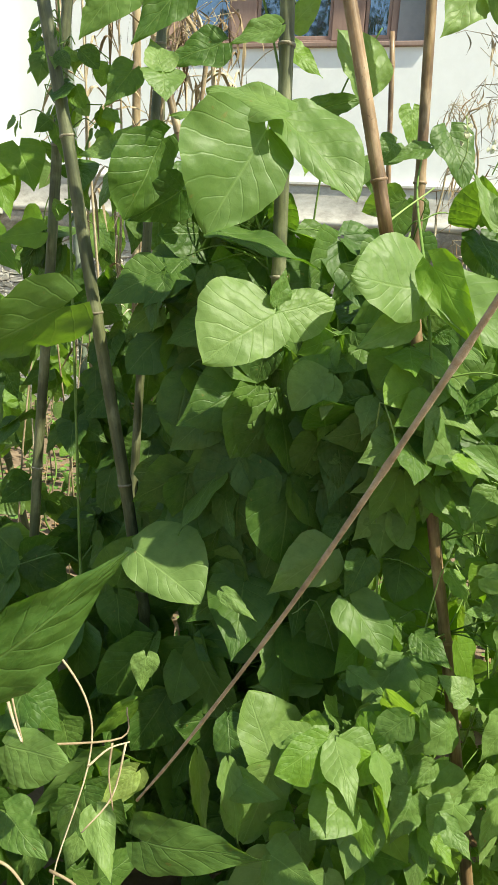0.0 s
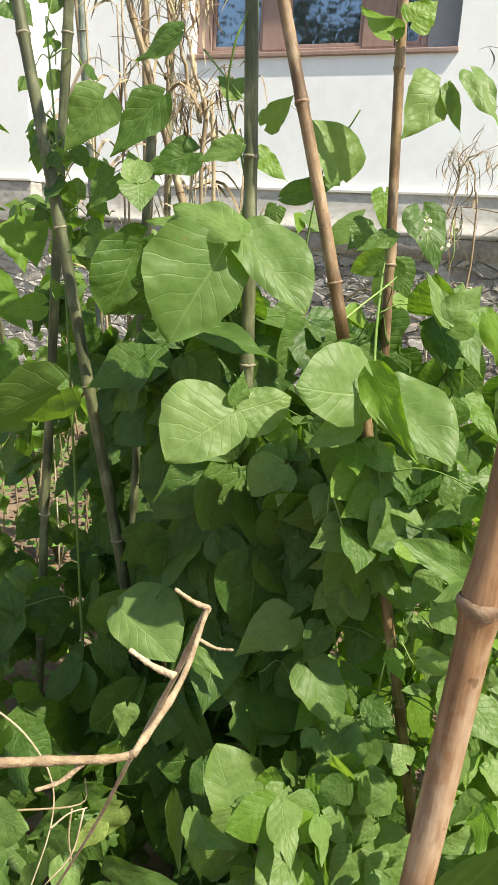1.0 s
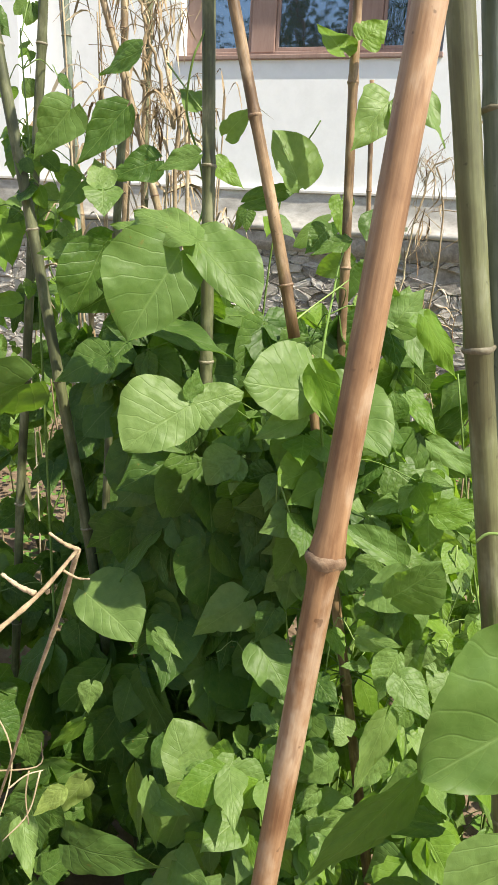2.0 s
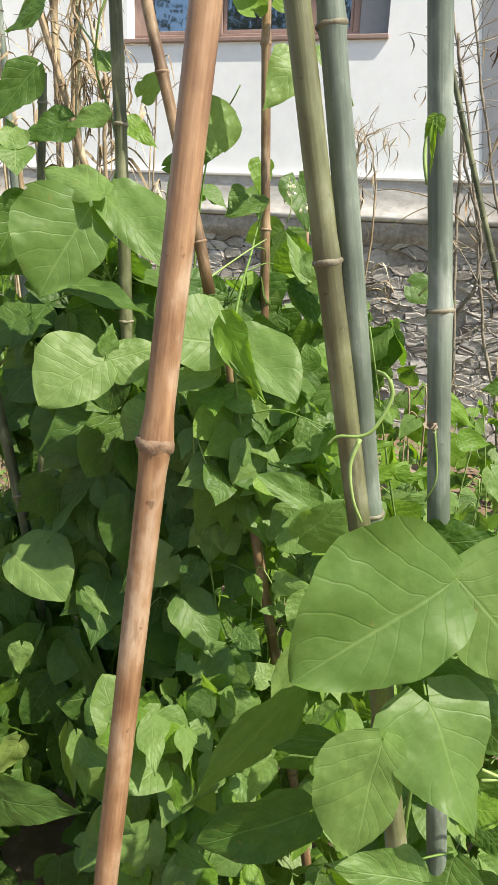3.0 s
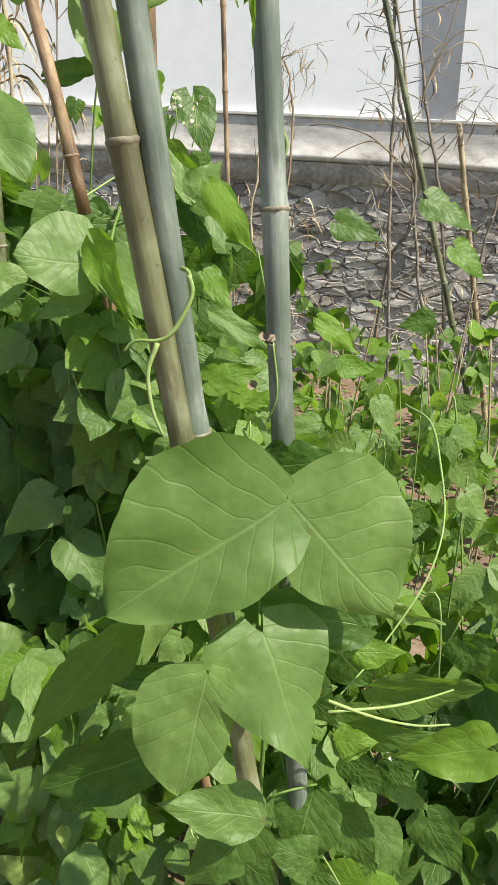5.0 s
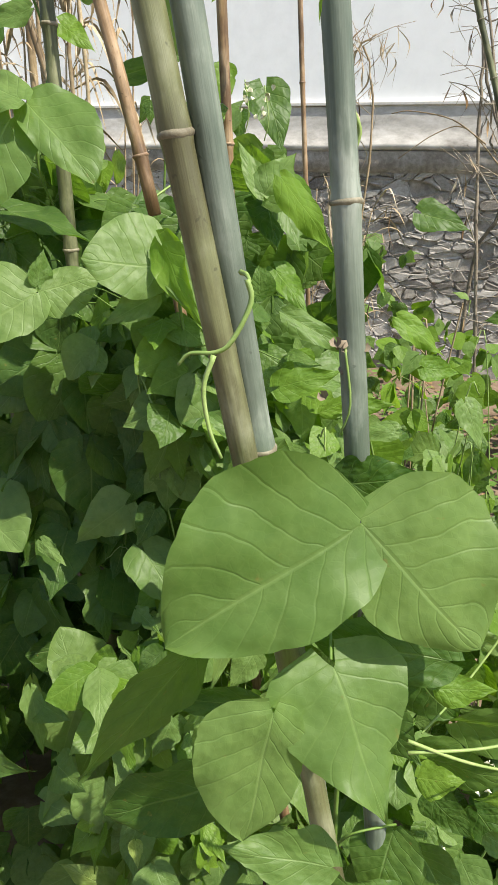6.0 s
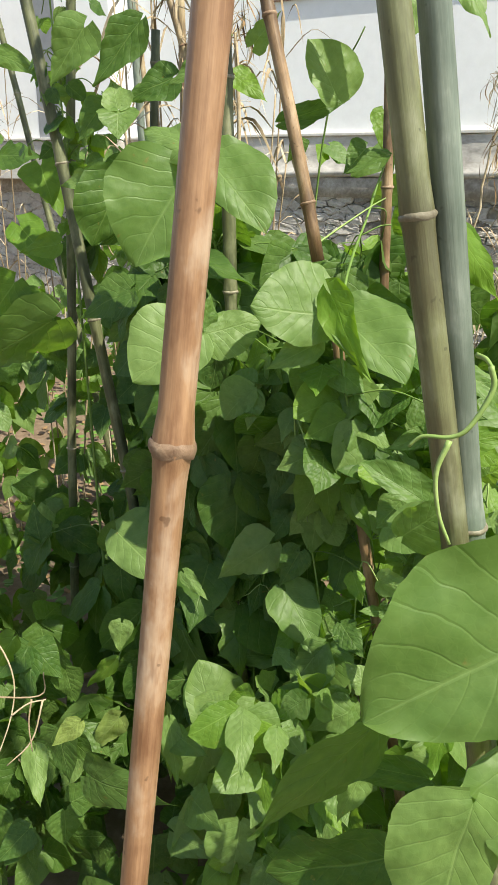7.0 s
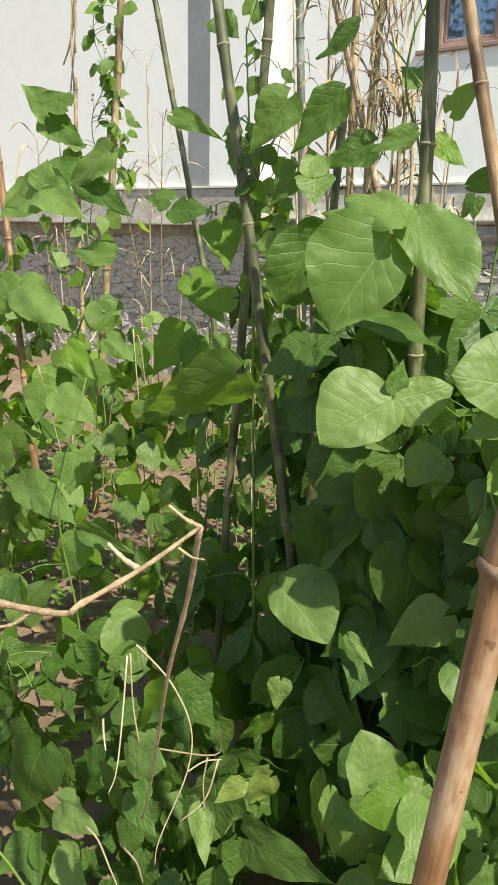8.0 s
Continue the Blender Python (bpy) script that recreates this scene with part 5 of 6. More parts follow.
dead_twig = thing("dead_twig", (0.266, 0.268, 1.370), "dry forked brown twig with broken side shoots", "twig")
for twig_line, twig_r in (
    ([(0.266, 0.268, 1.370), (0.265, 0.276, 1.368), (0.267, 0.300, 1.362), (0.282, 0.328, 1.348), (0.299, 0.345, 1.342), (0.303, 0.351, 1.345), (0.301, 0.383, 1.346), (0.290, 0.430, 1.345)], 0.0015),
    ([(0.290, 0.430, 1.345), (0.268, 0.446, 1.295), (0.236, 0.464, 1.226), (0.200, 0.492, 1.150), (0.141, 0.539, 1.035), (0.100, 0.570, 0.960)], 0.0013),
    ([(0.298, 0.383, 1.345), (0.289, 0.384, 1.346), (0.280, 0.384, 1.350)], 0.0012),
    ([(0.293, 0.410, 1.344), (0.301, 0.412, 1.340), (0.308, 0.412, 1.341)], 0.0007),
    ([(0.290, 0.430, 1.345), (0.286, 0.424, 1.350), (0.280, 0.420, 1.356)], 0.0011),
    ([(0.291, 0.338, 1.343), (0.286, 0.334, 1.338), (0.280, 0.330, 1.336)], 0.0008),
):
    part("branch", twig([Vector(q) - dead_twig.location for q in twig_line], twig_r), "twig", dead_twig)

strands("dry_vine", (
    [(-0.153, 0.805, 0.923), (-0.107, 0.823, 0.875), (-0.073, 0.828, 0.815), (-0.065, 0.812, 0.754), (-0.078, 0.769, 0.663), (-0.077, 0.758, 0.628)],
    [(-0.160, 0.794, 0.908), (-0.148, 0.769, 0.813), (-0.142, 0.751, 0.752), (-0.145, 0.738, 0.723)],
    [(-0.157, 0.797, 0.911), (-0.139, 0.784, 0.836), (-0.112, 0.776, 0.756)],
    [(-0.108, 0.790, 0.785), (-0.039, 0.841, 0.777), (-0.039, 0.853, 0.808)],
    [(-0.065, 0.812, 0.754), (-0.049, 0.830, 0.768), (-0.031, 0.845, 0.771)],
    [(-0.047, 0.834, 0.773), (-0.045, 0.823, 0.740), (-0.036, 0.816, 0.702)],
    [(-0.034, 0.842, 0.771), (-0.039, 0.820, 0.717), (-0.061, 0.791, 0.686)],
), "dry", "broken straw vine hanging in loops over dark leaves", "dry vine", r=0.0013)
strands("straw_blades", (
    [(-0.059, 0.630, 0.805), (-0.036, 0.628, 0.802), (-0.011, 0.623, 0.781), (0.008, 0.618, 0.770)],
    [(-0.009, 0.642, 0.797), (0.017, 0.638, 0.795), (0.035, 0.630, 0.786)],
    [(-0.060, 0.663, 0.932), (-0.048, 0.653, 0.923), (-0.035, 0.644, 0.914)],
), "dry", "pale straw blades lying over crinkled leaves", "straw", r=0.0013)
strands("tendril", (
    [(0.524, 0.695, 1.344), (0.527, 0.694, 1.330), (0.517, 0.687, 1.306), (0.506, 0.685, 1.298), (0.489, 0.684, 1.296), (0.481, 0.683, 1.288)],
    [(0.507, 0.681, 1.297), (0.502, 0.676, 1.276), (0.507, 0.673, 1.250), (0.516, 0.672, 1.231)],
    [(0.511, 0.719, 1.345), (0.518, 0.710, 1.345), (0.524, 0.700, 1.342)],
), "tendril", "pale green tendril tied round two bamboo poles", "tendril", "tendrils", r=0.0018)
strands("tendril", (
    [(0.544, 0.892, 1.453), (0.549, 0.896, 1.438), (0.542, 0.896, 1.417), (0.532, 0.897, 1.403), (0.526, 0.901, 1.395)],
    [(0.558, 0.854, 1.330), (0.568, 0.854, 1.310), (0.564, 0.851, 1.288), (0.557, 0.848, 1.265), (0.567, 0.848, 1.244)],
    [(0.522, 0.904, 1.503), (0.515, 0.913, 1.534), (0.518, 0.926, 1.573), (0.524, 0.932, 1.586)],
), "tendril", "pale green tendril curling up a grey pole", "tendril", "tendrils", r=0.0021)
strands("bean_runner", (
    [(0.687, 1.150, 1.140), (0.720, 1.092, 1.138), (0.736, 1.033, 1.106), (0.746, 0.975, 1.058), (0.732, 0.917, 1.012), (0.691, 0.858, 0.953), (0.660, 0.800, 0.937)],
    [(0.650, 0.780, 0.943), (0.697, 0.800, 0.918), (0.739, 0.820, 0.902), (0.773, 0.840, 0.895)],
    [(0.651, 0.780, 0.930), (0.707, 0.807, 0.928), (0.742, 0.833, 0.925), (0.773, 0.860, 0.923)],
    [(0.612, 0.850, 0.745), (0.630, 0.850, 0.698), (0.661, 0.850, 0.664), (0.694, 0.850, 0.611)],
), "tendril", "green bean runner with young pods in the sun", "bean runner", r=0.0016)
strands("bean_runner", (
    [(0.137, 1.340, 1.364), (0.161, 1.393, 1.393), (0.188, 1.447, 1.422), (0.196, 1.500, 1.436)],
    [(-0.168, 1.450, 1.797), (-0.097, 1.405, 1.733), (-0.029, 1.360, 1.674)],
), "tendril", "thin green runner reaching across the cane gap", "bean runner", r=0.0018)

def thicket(place, spread, height, count, label, seed, mat="tendril", r=0.0016):
    """Thin bent stems that rise from one patch of ground, each ending in a curl."""
    rnd = random.Random(seed)
    lines = []
    for _ in range(count):
        foot = Vector(place) + Vector((rnd.uniform(-1, 1) * spread[0], rnd.uniform(-1, 1) * spread[1], 0))
        lean = Vector((rnd.uniform(-1, 1), rnd.uniform(-1, 1), 0)) * 0.10
        h = height * rnd.uniform(0.6, 1.05)
        knee = foot + lean * 0.5 + Vector((rnd.uniform(-0.03, 0.03), rnd.uniform(-0.03, 0.03), h * 0.5))
        tip = foot + lean * 1.4 + Vector((0, 0, h))
        lines.append([r * rnd.uniform(0.7, 1.3), foot, knee, tip, tip + Vector((rnd.uniform(-0.05, 0.05), rnd.uniform(-0.04, 0.04), rnd.uniform(-0.03, 0.02)))])
    return strands("bean_runner", [lines[0][1:], *lines[1:]], mat, label, "bean runner", "bean runners", r=r)


thicket((0.70, 1.02, 0.0), (0.10, 0.06), 0.62, 9, "green bean runners rising between the broad leaves", 71)
thicket((0.86, 1.34, 0.0), (0.20, 0.16), 0.82, 12, "green bean runners among low sunlit leaves", 72, r=0.0019)
thicket((0.78, 1.85, 0.0), (0.30, 0.25), 1.02, 14, "green bean runners among low sunlit leaves", 73, r=0.0022)
thicket((0.30, 1.38, 0.0), (0.14, 0.05), 1.05, 18, "green bean runners beside a rusty cane", 74, r=0.0016)
thicket((0.95, 2.7, 0.0), (0.45, 0.4), 1.05, 22, "dry bean runners before the stone wall", 75, "dry", 0.0032)
thicket((-1.2, 2.2, 0.0), (0.5, 0.4), 1.25, 20, "dry bean runners beside bare soil", 76, "dry", 0.0030)


def flower_spray(place, count, seed, mat="flower", label="small cream bean flowers on a short stalk"):
    """A short stalk with folded petals: each flower a keel between two bent wings."""
    rnd = random.Random(seed)
    ob = thing("bean_flower", place, label, "flower", "bean flowers")
    bm = tube(bmesh.new(), smooth_line([(0, 0.004, -0.05), (0.008, 0, -0.02), (0, 0, 0.03)], 4), 0.0011, 5)
    part("stalk", bm, "tendril", ob)
    for _ in range(count):
        c = Vector((rnd.uniform(-0.014, 0.014), rnd.uniform(-0.010, 0.010), rnd.uniform(-0.02, 0.03)))
        turn = Euler((rnd.uniform(-1, 1), rnd.uniform(-1, 1), rnd.uniform(0, 6))).to_matrix()
        bm = bmesh.new()
        for side in (-1, 1):
            row = [bm.verts.new(c + turn @ Vector(q)) for q in ((0, 0, 0), (side * 0.0045, 0.002, 0.002), (side * 0.005, 0.003, 0.006), (side * 0.001, 0.001, 0.009))]
            keel = bm.verts.new(c + turn @ Vector((0, -0.003, 0.005)))
            for a, b in zip(row, row[1:]):
                bm.faces.new((a, b, keel))
        part("petals", bm, mat, ob)


flower_spray((0.284, 1.450, 1.504), 7, 60, "flower")
flower_spray((0.233, 1.500, 1.518), 7, 61, "flower")
flower_spray((0.683, 0.950, 0.612), 5, 62, "flower")
flower_spray((0.560, 0.835, 1.246), 8, 63, "petal", "withered brown flowers on a grey pole")
flower_spray((-2.20, 2.54, 2.02), 6, 64, "petal", "withered brown flowers on a straw-coloured pole")
flower_spray((-2.13, 2.55, 2.22), 6, 65, "petal", "withered brown flowers on a straw-coloured pole")
flower_spray((0.74, 1.05, 0.66), 6, 66, "flower")


# ---- dry weeds by the wall and among the canes ----
def dry_weed(base, height, stalks, blades, label, seed, spread=0.25, droop=0.22, r=0.006):
    """Straw stalks that lean apart, with thin arching blades."""
    rnd = random.Random(seed)
    base = Vector(base)
    ob = thing("dry_weed", base, label, "dry weed", "dry weeds")
    for i in range(stalks):
        lean = Vector((rnd.uniform(-1, 1), rnd.uniform(-0.5, 0.5), 0)) * spread
        h = height * rnd.uniform(0.65, 1.0)
        foot = Vector((rnd.uniform(-0.1, 0.1), rnd.uniform(-0.1, 0.1), 0))
        line = smooth_line([foot, foot + lean * 0.3 + Vector((0, 0, h * 0.35)), foot + lean * 0.7 + Vector((rnd.uniform(-0.03, 0.03), 0, h * 0.7)), foot + lean * rnd.uniform(0.9, 1.3) + Vector((0, 0, h))], 6)
        bm = tube(bmesh.new(), line, [r * (1 - 0.6 * k / len(line)) for k in range(len(line))], 6)
        stalk = part("stalk", bm, "dry", ob)
        for _ in range(blades):
            bm = bmesh.new()
            p = line[rnd.randrange(len(line) // 3, len(line))]
            away = Vector((rnd.uniform(-1, 1), rnd.uniform(-0.6, 0.6), rnd.uniform(0.0, 0.7))).normalized() * droop * rnd.uniform(0.5, 1.3)
            end = p + away * 1.3 + Vector((0, 0, -droop * rnd.uniform(0.3, 1.2)))
            ribbon(bm, smooth_line([p, p + away * 0.7 + Vector((0, 0, 0.02)), end], 4), r * rnd.uniform(0.5, 1.3), rnd)
            part("blade", bm, "dry", stalk)
    return ob


def ribbon(bm, line, width, rnd):
    """A narrow curled blade with a little thickness."""
    side = Vector((rnd.uniform(-1, 1), rnd.uniform(-1, 1), rnd.uniform(-0.3, 0.3))).normalized()
    rows_ = []
    for i, p in enumerate(line):
        w = width * math.sin(math.pi * (0.12 + 0.86 * i / (len(line) - 1)))
        side = (Matrix.Rotation(0.35, 3, "Z") @ side).normalized()
        rows_.append([bm.verts.new(p - side * w), bm.verts.new(p + Vector((0, 0, w * 0.5))), bm.verts.new(p + side * w)])
    for a, b in zip(rows_, rows_[1:]):
        for k in range(2):
            bm.faces.new((a[k], a[k + 1], b[k + 1], b[k]))


def dry_shrub(lines, label, seed, r=0.010, twigs=7, reach=0.30, mat="grey_twig", leafy=(0, 1, 1, 2, 3)):
    """Crooked grey stalks with fine side twigs and shrivelled hanging leaves."""
    rnd = random.Random(seed)
    base = Vector(lines[0][0])
    ob = thing("dry_shrub", base, label, "dry shrub", "dry weeds")
    for points in lines:
        line = smooth_line([Vector(q) - base for q in points], 7)
        bent = [q + Vector((rnd.uniform(-1, 1), rnd.uniform(-1, 1), 0)) * 0.006 for q in line]
        bm = tube(bmesh.new(), bent, [r * (1.1 - 0.6 * k / len(line)) * (1.25 if k % 4 == 0 else 1) for k in range(len(line))], 7)
        stalk = part("stalk", bm, mat, ob)
        for _ in range(twigs):
            p = bent[rnd.randrange(len(bent) // 4, len(bent))]
            way = Vector((rnd.choice((-1, 1)) * rnd.uniform(0.3, 1), rnd.uniform(-0.6, 0.4), rnd.uniform(0.1, 1.0))).normalized() * reach * rnd.uniform(0.4, 1.2)
            end = p + way + Vector((0, 0, -reach * rnd.uniform(-0.1, 0.15)))
            shoot = smooth_line([p, p + way * 0.6, end], 5)
            bm = tube(bmesh.new(), shoot, [r * 0.27 * (1.1 - 0.6 * k / len(shoot)) for k in range(len(shoot))], 5)
            for _ in range(3):
                q = shoot[rnd.randrange(3, len(shoot))]
                far = q + Vector((rnd.uniform(-1, 1), rnd.uniform(-0.5, 0.5), rnd.uniform(-0.6, 0.8))) * reach * 0.4
                tube(bm, smooth_line([q, q.lerp(far, 0.5), far], 3), r * 0.14, 4)
            part("twig", bm, mat, stalk)
            for _ in range(rnd.choice(leafy)):
                q = shoot[rnd.randrange(4, len(shoot))]
                drop = q + Vector((rnd.uniform(-0.04, 0.04), rnd.uniform(-0.03, 0.03), -rnd.uniform(0.05, 0.16)))
                bm = bmesh.new()
                ribbon(bm, smooth_line([q, q.lerp(drop, 0.5) + Vector((rnd.uniform(-0.03, 0.03), 0, 0)), drop], 4), r * rnd.uniform(0.25, 0.7), rnd)
                part("shrivelled_leaf", bm, rnd.choice(("dry", mat, "litter")), stalk)
    return ob


dry_shrub((
    [(0.63, 4.25, 0), (0.587, 4.25, 0.556), (0.49, 4.25, 1.431), (0.449, 4.25, 1.975), (0.37, 4.25, 2.45)],
    [(0.92, 4.25, 0), (0.82, 4.25, 0.582), (0.698, 4.25, 0.98), (0.492, 4.25, 1.976), (0.33, 4.25, 2.55)],
    [(0.88, 4.3, 0), (0.86, 4.28, 0.8), (0.745, 4.25, 1.408), (0.597, 4.25, 1.908), (0.42, 4.25, 2.6)],
    [(0.50, 4.3, 0), (0.527, 4.28, 0.965), (0.619, 4.25, 1.221), (0.611, 4.25, 1.516), (0.491, 4.25, 1.831), (0.384, 4.25, 2.374)],
), "tall dead shrub with crooked grey stalks and fine twigs", 3, 0.0105, 13, 0.34)
dry_shrub((
    [(1.10, 4.5, 0), (1.02, 4.5, 0.9), (1.06, 4.5, 1.5), (0.98, 4.5, 2.1)],
    [(1.02, 4.5, 0), (1.18, 4.5, 0.8), (1.12, 4.5, 1.6), (1.20, 4.5, 1.95)],
), "tall dead shrub with crooked grey stalks and fine twigs", 4, 0.009, 10, 0.3)
dry_shrub((
    [(0.20, 2.5, 0), (0.18, 2.5, 0.9), (0.159, 2.5, 1.35), (0.203, 2.5, 1.698), (0.259, 2.5, 1.767)],
    [(0.22, 2.52, 0), (0.24, 2.5, 1.0), (0.264, 2.5, 1.561), (0.23, 2.5, 1.74)],
), "dead vine tangle with shrivelled brown leaves", 5, 0.0042, 15, 0.10, "dry", (2, 3, 4, 5))
dry_shrub((
    [(-0.403, 2.0, 0.0), (-0.403, 2.000, 1.676), (-0.418, 2.000, 1.766), (-0.468, 2.000, 1.920), (-0.527, 2.000, 2.077), (-0.565, 2.000, 2.167)],
    [(-0.390, 2.05, 0.0), (-0.390, 2.050, 1.638), (-0.431, 2.050, 1.822), (-0.472, 2.050, 1.945), (-0.507, 2.050, 2.091)],
    [(-0.556, 2.1, 0.0), (-0.556, 2.100, 1.712), (-0.558, 2.100, 1.901), (-0.555, 2.100, 2.080), (-0.561, 2.100, 2.213)],
), "straw vine tangled on leaning canes, shrivelled leaves", 15, 0.0055, 16, 0.12, "dry", (2, 3, 4, 5))
pole((1.13, 4.25, 0.4), (0.796, 4.25, 1.733), -0.03, 1.735, 0.017, 0.014, "cane_straw", "short grey stake by the stone wall", gap=0.25)
strands("dry_grass", (
    [(0.60, 4.2, 1.80), (0.617, 4.2, 1.908), (0.67, 4.2, 2.07), (0.74, 4.2, 2.42)],
    [(0.60, 4.2, 1.85), (0.66, 4.2, 2.0), (0.74, 4.2, 2.08), (0.83, 4.2, 2.07), (0.90, 4.2, 1.93)],
    [(0.60, 4.2, 1.82), (0.64, 4.2, 2.0), (0.72, 4.2, 2.12), (0.82, 4.2, 2.14)],
    [(0.52, 4.2, 1.55), (0.35, 4.2, 1.66), (0.15, 4.2, 1.70), (0.05, 4.2, 1.69)],
    [(0.60, 4.2, 1.45), (0.42, 4.2, 1.62), (0.28, 4.2, 1.60), (0.10, 4.2, 1.48)],
), "dry", "pale dry grass blades arching before the wall", "dry grass", r=0.0035)
strands("hanging_straw", (
    [(-2.348, 2.6, 2.9), (-2.358, 2.6, 2.507), (-2.368, 2.6, 2.322), (-2.417, 2.6, 2.083)],
    [(-2.36, 2.6, 2.85), (-2.38, 2.6, 2.45), (-2.40, 2.6, 2.25), (-2.39, 2.6, 2.10)],
    [(-2.34, 2.6, 2.88), (-2.35, 2.6, 2.5), (-2.40, 2.6, 2.30), (-2.46, 2.6, 2.2)],
    [(-2.33, 2.6, 2.9), (-2.38, 2.6, 2.55), (-2.37, 2.6, 2.40), (-2.37, 2.6, 2.24)],
), "dry", "pale straw hanging from the pole tops", "straw", r=0.006)
dry_weed((0.05, 3.10, 0), 1.50, 4, 9, "dry straw stalks behind the canes", 6, 0.25, 0.16, 0.005)
dry_weed((-0.60, 2.10, 0), 2.15, 7, 15, "dry tangled vine on the leaning canes", 7, 0.20, 0.13, 0.0055)
dry_weed((-0.42, 2.25, 0), 1.95, 5, 14, "dry tangled vine on the leaning canes", 12, 0.22, 0.12, 0.005)
dry_weed((-1.05, 3.2, 0), 1.75, 4, 12, "dry straw stalks before the white wall", 8, 0.25, 0.2, 0.006)
dry_weed((-3.1, 3.1, 0), 2.1, 4, 9, "dry bare twiggy stalks", 9, 0.2, 0.25, 0.007)
dry_weed((1.6, 4.6, 0), 1.5, 4, 9, "dry straw stalks before the stone wall", 10, 0.35, 0.25, 0.007)
dry_weed((-4.0, 4.7, 0), 2.9, 3, 14, "tall dry grass before the white wall", 11, 0.5, 0.35, 0.007)


# ---- ground cover ----
def scattered(name, count, area, mat, label, category, size, seed, flat, keep):
    rnd = random.Random(seed)
    bm = bmesh.new()
    while count:
        x, y = rnd.uniform(*area[0]), rnd.uniform(*area[1])
        if not keep(x, y):
            continue
        count -= 1
        s, a = rnd.uniform(*size), rnd.uniform(0, 6.28)
        z = ground_height(x, y) + (0.006 if flat else rnd.uniform(0.02, 0.16))
        d = Vector((math.cos(a), math.sin(a), rnd.uniform(-0.15, 0.35)))
        e = Vector((-math.sin(a), math.cos(a), rnd.uniform(-0.3, 0.3))) * 0.36
        p = Vector((x, y, z))
        v = [bm.verts.new(q) for q in (p, p + (d * 0.35 + e) * s, p + (d * 0.75 + e * 0.7) * s, p + d * s, p + (d * 0.75 - e * 0.7) * s, p + (d * 0.35 - e) * s)]
        m = bm.verts.new(p + d * 0.5 * s + Vector((0, 0, -0.08 * s)))
        for k in range(6):
            bm.faces.new((v[k], v[(k + 1) % 6], m))
    return tagged(part(name, bm, mat), label, category, kind="stuff")


def bare(x, y):
    return math.hypot((x + 2.35) / 0.5, (y - 3.0) / 0.35) < 1 or math.hypot((x + 0.6) / 0.4, (y - 5.2) / 0.3) < 1


scattered("weeds", 6200, ((-4.5, 2.6), (0.9, 5.4)), "weed", "low green weeds between the bean rows", "weeds", (0.025, 0.06), 21, False, lambda x, y: not bare(x, y) and (y > 1.75 or x > 0.4) and noise.noise((x * 1.7, y * 1.7, 3)) > -0.18)
scattered("leaf_litter", 4200, ((-4.5, 2.6), (1.4, 5.5)), "litter", "brown dry leaf litter on the soil", "leaf litter", (0.02, 0.05), 22, True, lambda x, y: y > 1.4)


# ---- tree behind the path, seen in the window panes ----
def tree(place, height, radius, seed):
    rnd = random.Random(seed)
    place = Vector(place)
    ob = thing("tree", place, "leafy tree behind the garden, mirrored in the window", "tree")
    bm = bmesh.new()
    fork = Vector((0.1, 0, height * 0.4))
    tube(bm, smooth_line([(0, 0, -0.1), (0.08, 0.05, height * 0.2), fork], 4), [0.2 - 0.012 * i for i in range(9)], 9)
    tips = []
    for i in range(9):
        a = i * 0.7 + rnd.uniform(-0.2, 0.2)
        end = fork + Vector((math.cos(a) * radius * rnd.uniform(0.4, 0.9), math.sin(a) * radius * rnd.uniform(0.4, 0.9), height * rnd.uniform(0.15, 0.55)))
        mid = fork.lerp(end, 0.5) + Vector((0, 0, 0.2))
        tube(bm, smooth_line([fork, mid, end], 4), [0.085 - 0.008 * k for k in range(9)], 6)
        tips += [mid.lerp(end, t) for t in (0.2, 0.6, 1.0)]
    part("trunk", bm, "bark", ob)
    verts, faces = [], []
    for tip in tips:
        for _ in range(170):
            p = tip + Vector((rnd.gauss(0, 0.42), rnd.gauss(0, 0.42), rnd.gauss(0, 0.36)))
            d = Vector((rnd.uniform(-1, 1), rnd.uniform(-1, 1), rnd.uniform(-1, 0.3))).normalized() * 0.17
            e = d.orthogonal().normalized() * 0.045
            k = len(verts)
            verts += [p, p + d * 0.5 + e, p + d, p + d * 0.5 - e]
            faces.append((k, k + 1, k + 2, k + 3))
    me = bpy.data.meshes.new("crown")
    me.from_pydata(verts, [], faces)
    me.materials.append(M["tree_leaf"])
    crown = new("crown", me)
    crown.parent = ob
    return ob


tree((-4.6, -7.5, 0), 8.5, 2.6, 31)
tree((-8.2, -9.0, 0), 7.5, 2.3, 32)

# ---- rubble stones of the plinth ----
def cell(seeds, i, reach):
    """The patch of wall nearer to seed i than to any other, as a polygon."""
    cx, cz = seeds[i]
    poly = [(cx - reach, cz - reach), (cx + reach, cz - reach), (cx + reach, cz + reach), (cx - reach, cz + reach)]
    for k in range(max(0, i - 100), min(len(seeds), i + 101)):
        sx, sz = seeds[k]
        if k == i or abs(sx - cx) > 2 * reach or abs(sz - cz) > 2 * reach:
            continue
        nx, nz = sx - cx, sz - cz
        limit = (nx * (sx + cx) + nz * (sz + cz)) / 2
        out = []
        for (ax, az), (bx, bz) in zip(poly, poly[1:] + poly[:1]):
            da, db = limit - nx * ax - nz * az, limit - nx * bx - nz * bz
            if da >= 0:
                out.append((ax, az))
            if da * db < 0:
                t = da / (da - db)
                out.append((ax + (bx - ax) * t, az + (bz - az) * t))
        poly = out
        if len(poly) < 3:
            break
    return poly


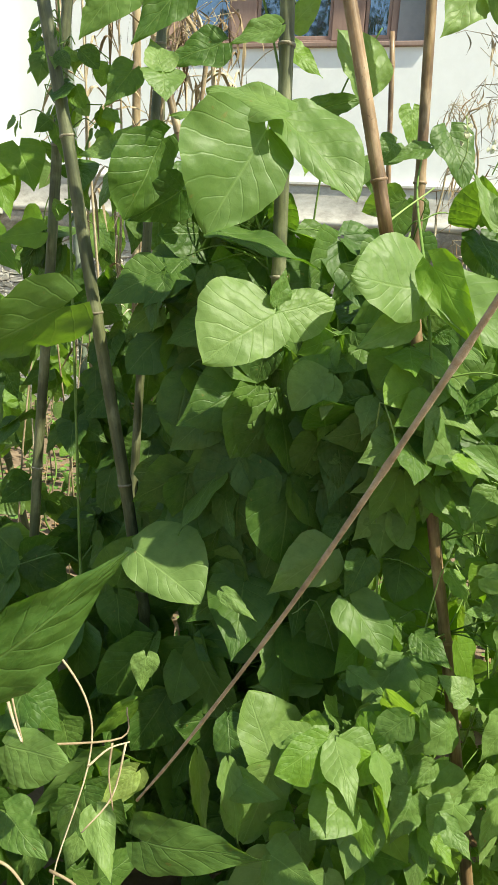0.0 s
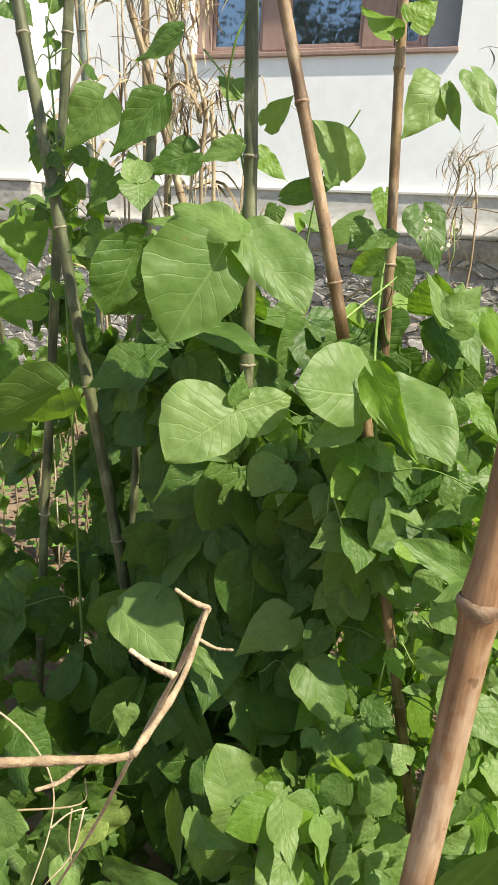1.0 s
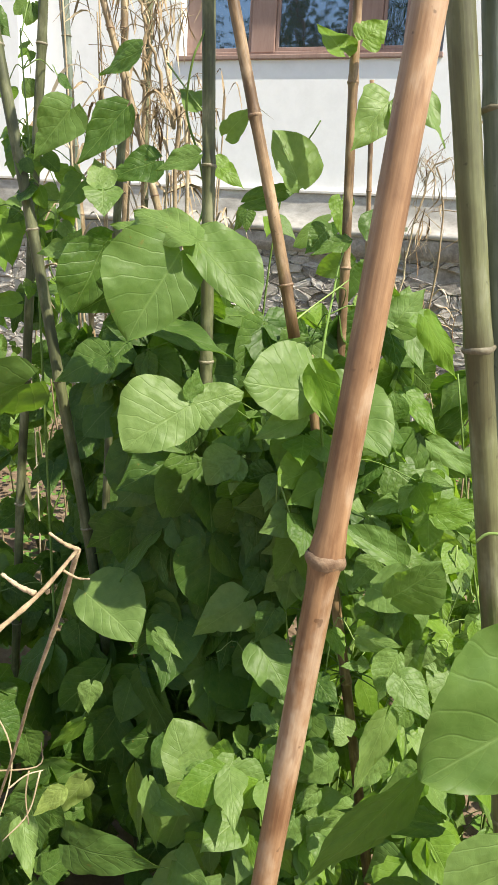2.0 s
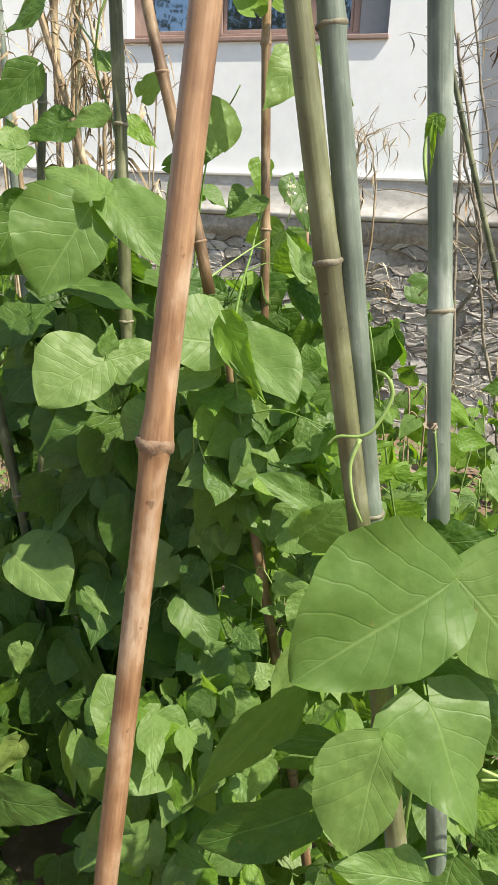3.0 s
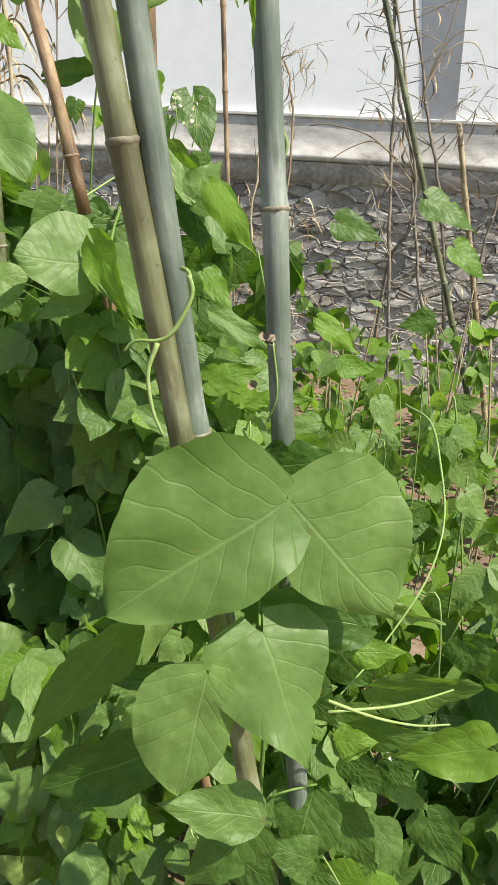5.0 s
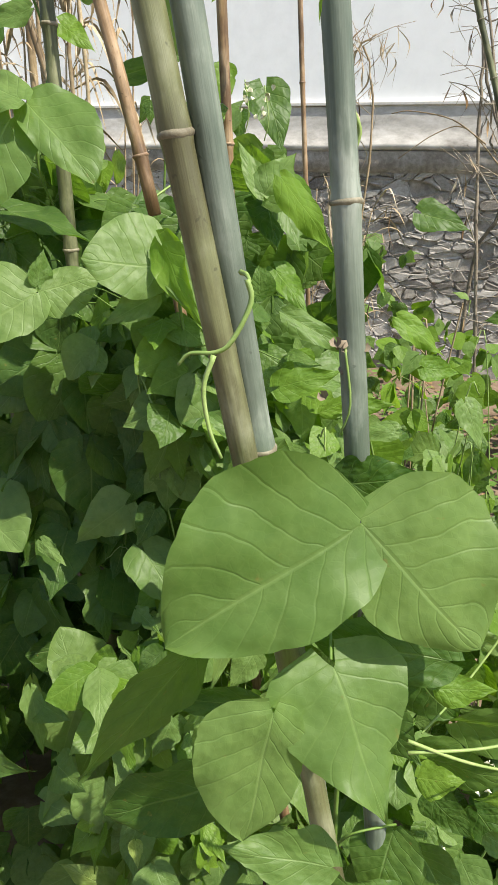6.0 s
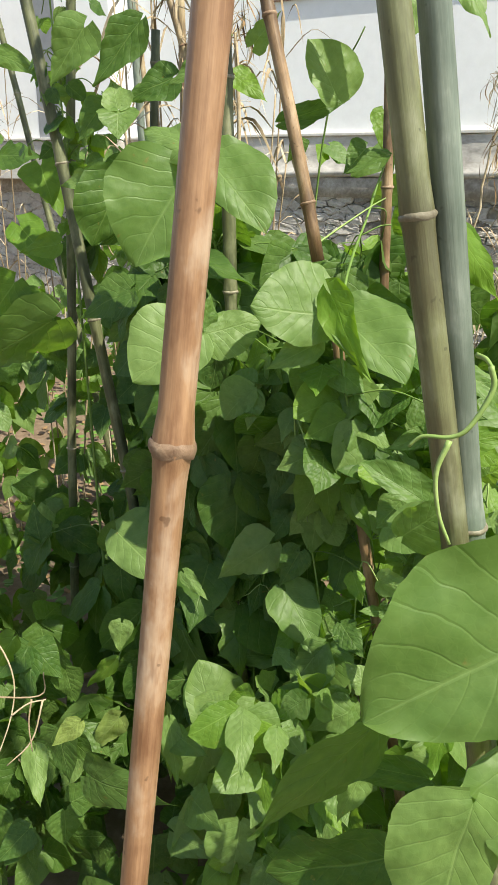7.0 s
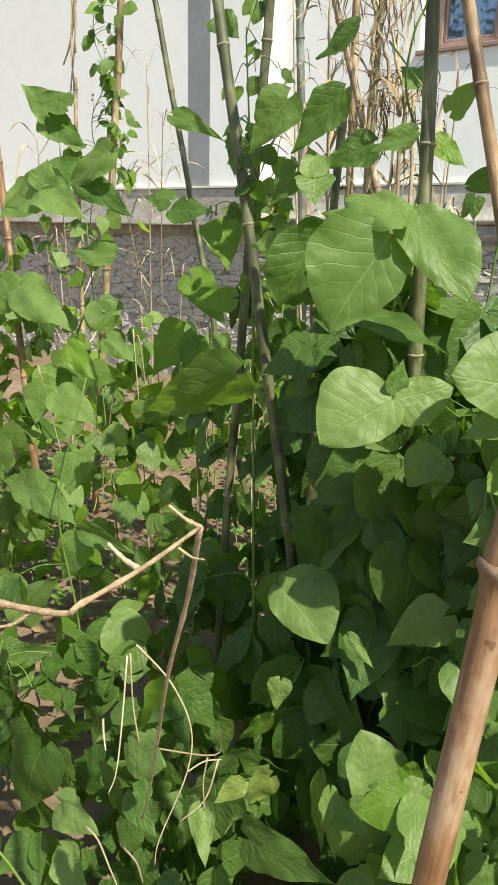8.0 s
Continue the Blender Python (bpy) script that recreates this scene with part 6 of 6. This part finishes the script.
def stone_block(bm, poly, centre, rnd):
    """A rough block with a broken, chamfered face."""
    joint, proud = rnd.uniform(0.001, 0.005), rnd.uniform(0.004, 0.016)
    tilt = Vector((rnd.uniform(-0.06, 0.06), rnd.uniform(-0.06, 0.06)))
    rings = []
    for inset, y in ((joint, 0.05), (joint, -proud * 0.75), (joint + rnd.uniform(0.004, 0.014), -proud)):
        ring = []
        for x, z in poly:
            dx, dz = x - centre[0], z - centre[1]
            k = max(0.25, 1 - inset / max(0.02, math.hypot(dx, dz)))
            rough = 0.0 if y > 0 else 1.0
            ring.append(bm.verts.new((dx * k + rough * rnd.uniform(-0.007, 0.007), y + rough * (tilt.x * dx + tilt.y * dz + rnd.uniform(-0.005, 0.005)), (dz * k + rough * rnd.uniform(-0.005, 0.005)))))
        rings.append(ring)
    for a, b in zip(rings, rings[1:]):
        for k in range(len(a)):
            bm.faces.new((a[k], b[k], b[(k + 1) % len(a)], a[(k + 1) % len(a)]))
    bm.faces.new(rings[-1][::-1])
    return bm


def stones():
    rnd = random.Random(12)
    columns = 132
    wide, tall = 0.093, 0.047
    seeds = []
    for i in range(columns):
        for k in range(30):
            if rnd.random() < 0.50:
                continue
            seeds.append((-8.4 + (i + rnd.uniform(-0.45, 0.45) + 0.5 * (k % 2)) * wide, 1.415 - (k + rnd.uniform(-0.22, 0.22)) * tall))
    flat = [(x, z * 2.1) for x, z in seeds]
    count, verts, faces = 0, [], []
    home = Matrix.Translation(-house.location)
    for i, (x, z) in enumerate(seeds):
        poly = [(px, min(pz / 2.1, 1.45)) for px, pz in cell(flat, i, 0.22)]
        if len(poly) < 3 or rnd.random() < 0.07:
            continue
        poly = [(ax + (bx - ax) * t, az + (bz - az) * t) for (ax, az), (bx, bz) in zip(poly, poly[1:] + poly[:1]) for t in (0.06, 0.36, 0.66)]
        bm = stone_block(bmesh.new(), poly, (x, z), rnd)
        m = home @ Matrix.Translation((x, WALL_Y - 0.002, z))
        if -1.3 < x < 1.2 and z > 0.5 and count < 300:
            count += 1
            piece("stone", mesh_of("stone", bm, "stone", False), plinth_wall, m)
        else:
            bm.verts.index_update()
            n = len(verts)
            verts += [m @ v.co for v in bm.verts]
            faces += [[n + v.index for v in f.verts] for f in bm.faces]
            bm.free()
    me = bpy.data.meshes.new("far_stones")
    me.from_pydata(verts, [], faces)
    me.materials.append(M["stone"])
    far = new("far_stones", me)
    far.parent = plinth_wall
    tagged(far, "rubble stones further along the plinth", kind="stuff")


stones()
